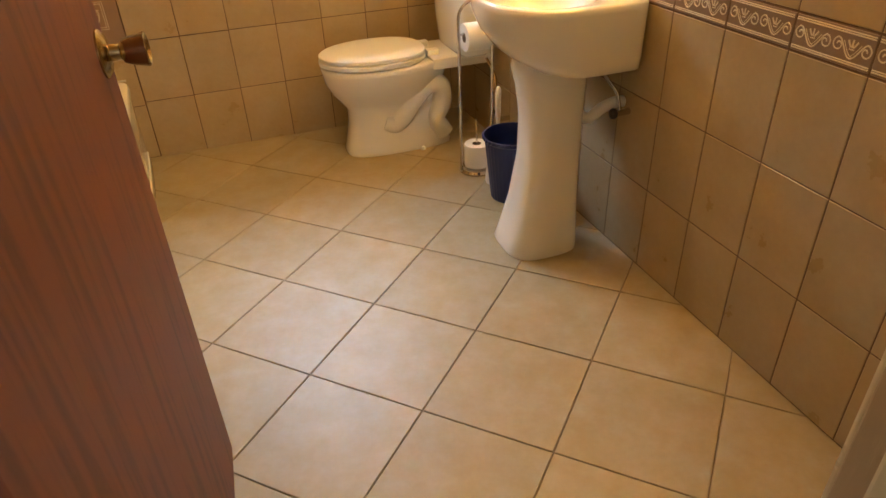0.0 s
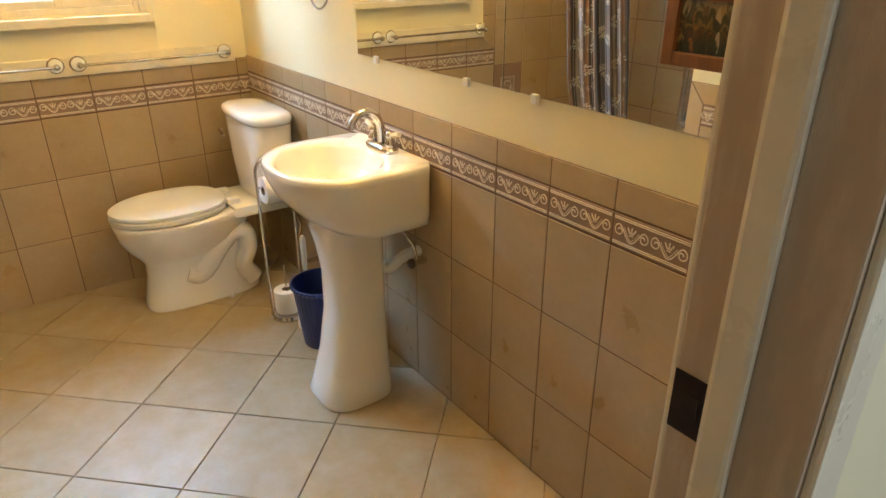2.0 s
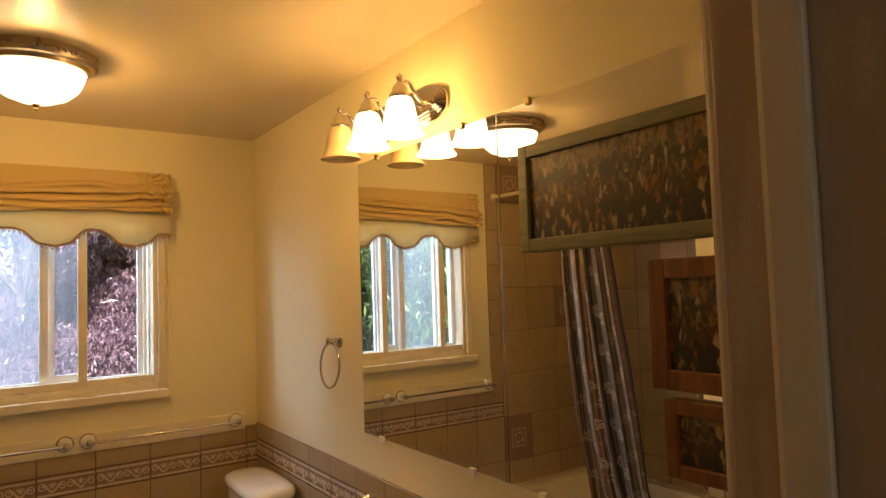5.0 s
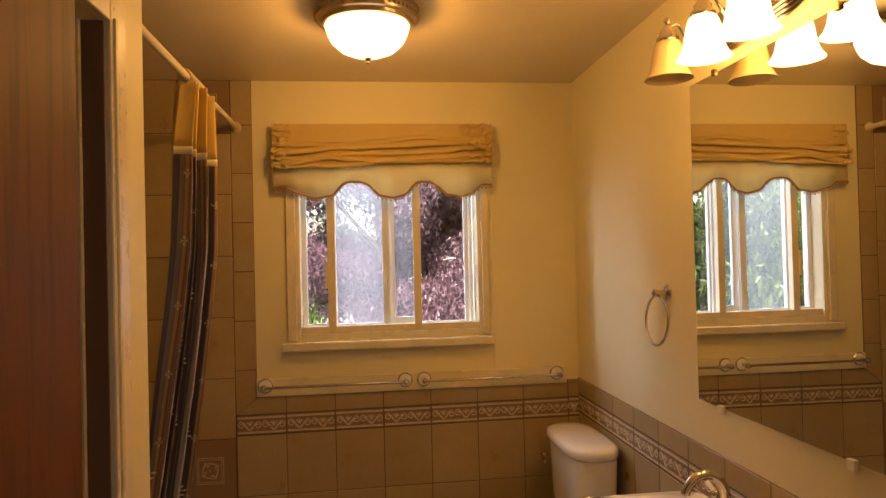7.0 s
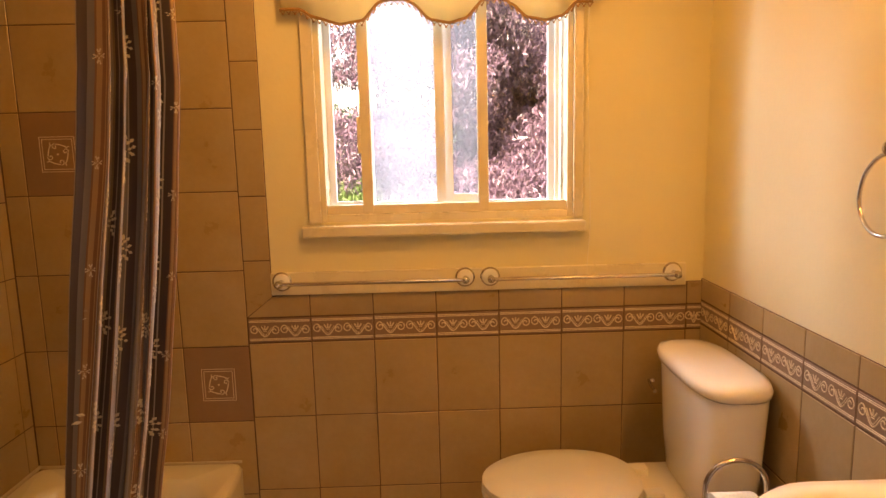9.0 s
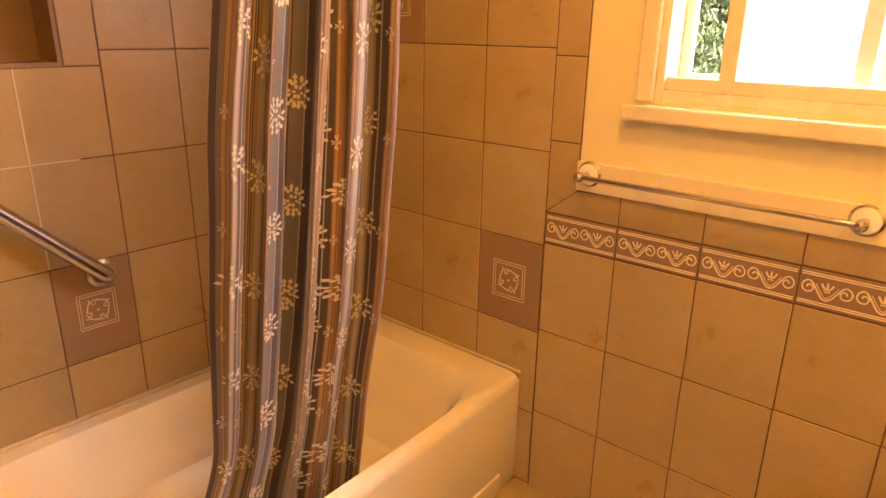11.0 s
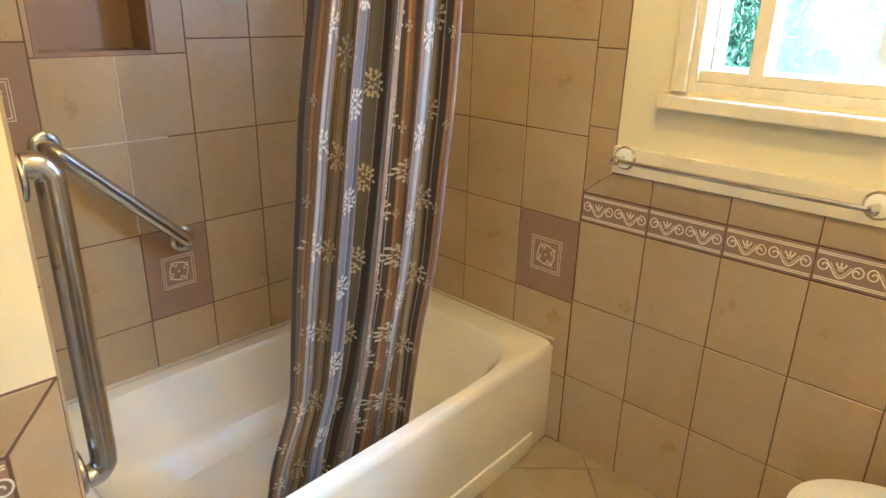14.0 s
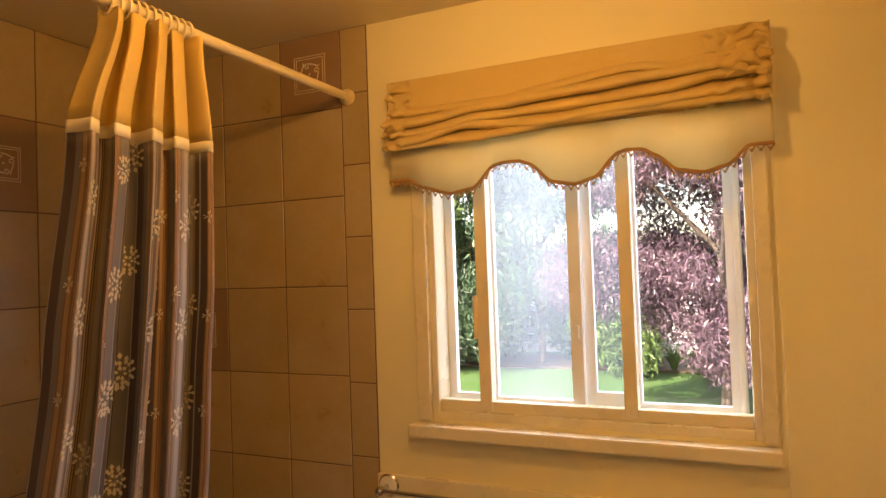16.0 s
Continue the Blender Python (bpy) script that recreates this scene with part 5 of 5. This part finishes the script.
def clip_poly(poly, x0, x1, y0, y1):
    for axis, lim, sign in ((0, x0, 1), (0, x1, -1), (1, y0, 1), (1, y1, -1)):
        out = []
        for i in range(len(poly)):
            a, b = poly[i - 1], poly[i]
            da, db = sign * (a[axis] - lim), sign * (b[axis] - lim)
            if da * db < 0:
                t = da / (da - db)
                out.append((a[0] + (b[0] - a[0]) * t, a[1] + (b[1] - a[1]) * t))
            if db >= 0:
                out.append(b)
        poly = out
        if len(poly) < 3:
            return []
    clean = [p for i, p in enumerate(poly) if math.dist(p, poly[i - 1]) > 1e-4]
    return clean if len(clean) > 2 else []


def area(poly):
    return abs(sum(poly[i - 1][0] * poly[i][1] - poly[i][0] * poly[i - 1][1] for i in range(len(poly)))) / 2


def ribbon(bm, pts, width, height, z):
    """A raised line of relief in the plane of a tile."""
    rows = []
    n = len(pts)
    for i, p in enumerate(pts):
        t = (Vector(pts[min(i + 1, n - 1)]) - Vector(pts[max(i - 1, 0)])).normalized()
        s = Vector((-t.y, t.x)) * width / 2
        rows.append([bm.verts.new((p[0] - s.x, p[1] - s.y, z)), bm.verts.new((p[0] - s.x * 0.5, p[1] - s.y * 0.5, z + height)), bm.verts.new((p[0] + s.x * 0.5, p[1] + s.y * 0.5, z + height)), bm.verts.new((p[0] + s.x, p[1] + s.y, z))])
    for a, b in zip(rows, rows[1:]):
        for k in range(3):
            bm.faces.new((a[k], a[k + 1], b[k + 1], b[k]))


def spiral(cx, cy, r0, turns, start, sign, n=14):
    return [(cx + r0 * (1 - 0.8 * i / n) * math.cos(start + sign * turns * 2 * math.pi * i / n), cy + r0 * (1 - 0.8 * i / n) * math.sin(start + sign * turns * 2 * math.pi * i / n)) for i in range(n + 1)]


def relief_mesh(kind, w, h, thick):
    key = (kind, round(w, 3), round(h, 3))
    if key in MESHES:
        return MESHES[key]
    bm = bmesh.new()
    z = thick - 0.0004
    if kind == "border":
        for y in (0.10, 0.155, 0.845, 0.90):
            ribbon(bm, [(0.004, h * y), (w - 0.004, h * y)], 0.0035, 0.0014, z)
        n = max(1, round(w / 0.105))
        p = (w - 0.008) / n
        m, r = h / 2, h * 0.185
        for k in range(n):
            x = 0.004 + p * k
            left, right = x + p * 0.17, x + p * 0.84
            ribbon(bm, spiral(left, m + h * 0.02, r, 1.25, math.pi / 2, 1, 18), 0.0038, 0.0018, z)
            ribbon(bm, spiral(right, m - h * 0.01, r, 1.25, math.pi / 2, -1, 18), 0.0038, 0.0018, z)
            bend = [(left + (right - left) * t, m + h * 0.02 + r * 0.95 - (r * 0.95 + h * 0.26) * math.sin(math.pi * t) ** 1.6 - h * 0.03 * t) for t in (i / 16 for i in range(17))]
            ribbon(bm, bend, 0.0040, 0.0018, z)
            ribbon(bm, [(a + 0.0035, b + 0.0042) for a, b in bend[2:9]], 0.0018, 0.0014, z)
            ribbon(bm, [(a - 0.0035, b + 0.0042) for a, b in bend[9:15]], 0.0018, 0.0014, z)
            cx, cy = x + p * 0.51, m - h * 0.03
            for a in (-0.9, 0.0, 0.9):
                ribbon(bm, [(cx + 0.004 * math.sin(a), cy + 0.004), (cx + 0.010 * math.sin(a), cy + 0.010), (cx + 0.015 * math.sin(a), cy + 0.006 + 0.014 * math.cos(a * 0.7))], 0.0046, 0.0018, z)
            ribbon(bm, [(cx - 0.006, cy), (cx + 0.006, cy)], 0.0030, 0.0014, z)
    else:
        s = min(w, h) * 0.25
        cx, cy = w / 2, h / 2
        for q in (s, s * 0.86):
            sq = [(cx - q, cy - q), (cx + q, cy - q), (cx + q, cy + q), (cx - q, cy + q), (cx - q, cy - q)]
            for a, b in zip(sq, sq[1:]):
                ribbon(bm, [a, b], 0.0022, 0.0012, z)
        for k in range(4):
            a = math.pi / 2 * k + 0.55
            arc = [(cx + s * (0.66 - 0.10 * math.sin(2 * t)) * math.cos(a + t), cy + s * (0.66 - 0.10 * math.sin(2 * t)) * math.sin(a + t)) for t in (i * 0.1 for i in range(13))]
            ribbon(bm, arc, 0.0042, 0.0016, z)
            c, d = math.cos(a + 1.35), math.sin(a + 1.35)
            ribbon(bm, spiral(cx + s * 0.47 * c, cy + s * 0.47 * d, s * 0.18, 1.0, a + 1.0, 1, 12), 0.0032, 0.0016, z)
            ribbon(bm, [(cx + s * 0.66 * math.cos(a + 0.1), cy + s * 0.66 * math.sin(a + 0.1)), (cx + s * 0.80 * math.cos(a + 0.02), cy + s * 0.80 * math.sin(a + 0.02))], 0.0030, 0.0014, z)
        ribbon(bm, [(cx - 0.003, cy), (cx + 0.003, cy)], 0.006, 0.0016, z)
    bmesh.ops.recalc_face_normals(bm, faces=bm.faces)
    mesh = bpy.data.meshes.new("relief")
    bm.to_mesh(mesh)
    bm.free()
    mesh.materials.append(RELIEF)
    MESHES[key] = mesh
    return mesh


THICK = 0.006


def lay(parent, frame_m, u0, u1, v0, v1, kind="tile"):
    if u1 - u0 < 0.008 or v1 - v0 < 0.008:
        return
    mat = {"tile": TILE, "deco": TILE_DECO, "border": TILE_BAND}[kind]
    name = {"tile": "tile", "deco": "deco_tile", "border": "border_tile"}[kind]
    ob = new(name, tile_mesh(u1 - u0, v1 - v0, THICK, mat, name))
    ob.parent = parent
    ob.matrix_basis = frame_m @ Matrix.Translation((u0, v0, 0))
    if kind != "tile":
        r = new("relief", relief_mesh(kind, u1 - u0, v1 - v0, THICK))
        r.parent = ob
    return ob


def plane(origin, u, v):
    u, v = Vector(u), Vector(v)
    n = u.cross(v)
    m = Matrix((u, v, n)).transposed().to_4x4()
    m.translation = origin
    return m


def bed(name, frame_m, u0, u1, v0, v1, holes=()):
    """Brown grout behind the tiles."""
    bm = bmesh.new()
    box(bm, (u0, v0, 0.0), (u1, v1, 0.0045))
    for v in bm.verts:
        v.co = frame_m @ v.co
    return structure(name, bm, GROUT)


CAP_TOP = 0.985

# window wall: u runs along +x, from x = -2.21
north = plane((0, 0, 0), (1, 0, 0), (0, 0, 1))
WROWS = (0.0, 0.270, 0.541, 0.806)
bed("grout_north", north, APRON_X + 0.02, -0.001, 0.0, CAP_TOP)
SLOPE = 0.007
wains = plane((-1.554, 0, 0.0), Vector((1, 0, SLOPE)).normalized(), (0, 0, 1))
W1 = 1.553
wcols = [0.002 + 0.2138 * k for k in range(0, 8)] + [W1]
for a, b in zip(wcols, wcols[1:]):
    for c, d in zip(WROWS, WROWS[1:]):
        lay(wall_n, wains, a, b, c or -0.024, d)
    lay(wall_n, wains, a, b, 0.808, 0.894, "border")
mesh, c = poly_tile([(0, 0.896), (0.2158, 0.896), (0.2158, 0.974), (0.091, 0.968)], THICK, TILE, "cap_tile")
ob = new("cap_tile", mesh)
ob.parent, ob.matrix_basis = wall_n, wains @ Matrix.Translation((c.x, c.y, 0))
for a, b in zip(wcols[1:], wcols[2:]):
    lay(wall_n, wains, a, b, 0.896, 0.975)
mesh, c = poly_tile([(0, 0.896), (0.091, 0.966), (0.091, 1.092), (0, 1.092)], THICK, TILE, "strip_tile")
alc = plane((-1.554, 0, 0.0), (1, 0, 0), (0, 0, 1))
ob = new("strip_tile", mesh)
ob.parent, ob.matrix_basis = wall_n, alc @ Matrix.Translation((c.x, c.y, 0))
SR = (1.092, 1.308, 1.525, 1.741, 1.957, 2.172, ROOM_H)
for c, d in zip(SR, SR[1:]):
    lay(wall_n, alc, 0, 0.091, c, d)
bed("grout_strip", alc, -0.765, 0.0, 0.0, ROOM_H)
bed("grout_strip", alc, 0.0, 0.091, 0.955, ROOM_H)
acols = (-0.760, -0.686, -0.461, -0.225, 0.0)
AROWS = (0.255, 0.528, 0.797, 1.060, 1.326, 1.595, 1.866, 2.134, ROOM_H)
DECO_N = {(3, 1), (3, 7), (1, 4)}
for i, (a, b) in enumerate(zip(acols, acols[1:])):
    for j, (c, d) in enumerate(zip(AROWS, AROWS[1:])):
        lay(wall_n, alc, a, b, c, d, "deco" if (i, j) in DECO_N else "tile")
lay(wall_n, alc, -0.09, 0.0, 0.0, 0.255)

# mirror wall: u runs from the corner towards the door
east = plane((0, 0, 0), (0, -1, 0), (0, 0, 1))
bed("grout_east", east, 0.001, 2.80, 0.0, 0.993)
ecols = [0.008] + [0.0148 + 0.2068 * k for k in range(1, 14)] + [2.815]
for a, b in zip(ecols, ecols[1:]):
    for c, d in zip((0.0, 0.282, 0.560, 0.836), (0.282, 0.560, 0.836)):
        lay(wall_e, east, a, b, c, d)
    lay(wall_e, east, a, b, 0.838, 0.918, "border")
    lay(wall_e, east, a, b, 0.920, 0.994)

# back wall of the tub, with its niche
west = plane((BACK_X, 0, 0), (0, 1, 0), (0, 0, 1))
for u0, u1, v0, v1 in ((WING_Y, NICHE[0], 0.38, ROOM_H), (NICHE[1], 0.0, 0.38, ROOM_H), (NICHE[0], NICHE[1], 0.38, NICHE[2]), (NICHE[0], NICHE[1], NICHE[3], ROOM_H)):
    bed("grout_west", west, u0, u1, v0, v1)
niche = new("niche")
tagged(niche, "recessed niche lined with brown tile in the tub wall", kind="structure")
for lo, hi in (((-0.115, NICHE[0], NICHE[2]), (-0.105, NICHE[1], NICHE[3])), ((-0.105, NICHE[0], NICHE[2]), (0.004, NICHE[0] + 0.01, NICHE[3])), ((-0.105, NICHE[1] - 0.01, NICHE[2]), (0.004, NICHE[1], NICHE[3])),
               ((-0.105, NICHE[0] + 0.01, NICHE[2]), (0.004, NICHE[1] - 0.01, NICHE[2] + 0.01)), ((-0.105, NICHE[0] + 0.01, NICHE[3] - 0.01), (0.004, NICHE[1] - 0.01, NICHE[3]))):
    part("lining", boxed(Vector(lo) + Vector((BACK_X, 0, 0)), Vector(hi) + Vector((BACK_X, 0, 0)), 0.001), TILE_DECO, niche)
bcols = [WING_Y + 0.001, -1.390, -1.200, -1.011, -0.822, -0.630, -0.440, -0.250, -0.060, -0.008]
DECO_W = {(3, 1), (5, 6), (1, 3)}
NROWS = (0.255, 0.536, 0.797, 1.056, 1.308, 1.567, 1.838, 2.102, ROOM_H)
for i, (a, b) in enumerate(zip(bcols, bcols[1:])):
    for j, (c, d) in enumerate(zip(NROWS, NROWS[1:])):
        if i in (2, 3) and j == 4:
            if i == 2:
                lay(wall_b, west, a, NICHE[0], NICHE[2], d)
            else:
                lay(wall_b, west, NICHE[1], b, NICHE[2], d)
            continue
        lay(wall_b, west, a, b, max(c, 0.36), NICHE[2] if i in (2, 3) and j == 3 else d, "deco" if (i, j) in DECO_W else "tile")

for lo, hi in (((-1.0125, 1.058), (-1.0085, 1.270)), ((-1.25, 1.0535), (-0.90, 1.0575)), ((-1.0125, 0.80), (-1.0085, 1.052))):
    structure("caulk", boxed((BACK_X + 0.0046, *lo), (BACK_X + 0.0066, *hi), 0.0008), CAULK)

# end of the alcove, which only the mirror shows
south = plane((-1.60, WING_Y, 0), (-1, 0, 0), (0, 0, 1))
bed("grout_south", south, -0.14, 0.712, 0.38, ROOM_H)
for a, b in zip((-0.144, -0.05, 0.17, 0.39, 0.61), (-0.05, 0.17, 0.39, 0.61, 0.71)):
    for c, d in zip(NROWS, NROWS[1:]):
        lay(wing, south, a, b, max(c, 0.38), d)

# narrow face of the wing
wf = plane((WING_X, -1.603, 0), (0, 1, 0), (0, 0, 1))
bed("grout_wing", wf, 0.0, 0.139, 0.0, 0.928)
for a, b, c, d in ((0, 0.062, 0.0, 0.20), (0, 0.062, 0.20, 0.474), (0, 0.062, 0.474, 0.750)):
    lay(wing, wf, a, b, c, d)
lay(wing, wf, 0, 0.062, 0.752, 0.838, "border")
for c, d in ((0.0, 0.20), (0.20, 0.472), (0.472, 0.696)):
    lay(wing, wf, 0.064, 0.139, c, d)
for poly in ([(0.0, 0.840), (0.062, 0.840), (0.137, 0.928), (0.0, 0.928)], [(0.064, 0.698), (0.139, 0.698), (0.139, 0.928), (0.064, 0.840)]):
    mesh, c = poly_tile(poly, THICK, TILE, "cap_tile")
    ob = new("cap_tile", mesh)
    ob.parent, ob.matrix_basis = wing, wf @ Matrix.Translation((c.x, c.y, 0))

# floor: square tiles laid on the diagonal
floor = bpy.data.objects["floor"]
HX, HY, FX, FY = 0.2525, 0.2475, -0.900, -2.033
for i in range(-6, 6):
    for j in range(-5, 10):
        if (i + j) % 2:
            continue
        cx, cy = FX + HX * i, FY + HY * (j + 1)
        poly = clip_poly([(cx - HX, cy), (cx, cy - HY), (cx + HX, cy), (cx, cy + HY)], APRON_X, -0.004, -2.95, -0.004)
        if cy < WING_Y - 0.3:
            poly = clip_poly(poly, WING_X, 0, -2.95, 0) if poly else []
        if poly and area(poly) > 0.0008:
            mesh, c = poly_tile(poly, 0.006, FLOOR_TILE, "floor_tile")
            ob = new("floor_tile", mesh)
            ob.parent, ob.matrix_basis = floor, Matrix.Translation((c.x, c.y, -0.006))
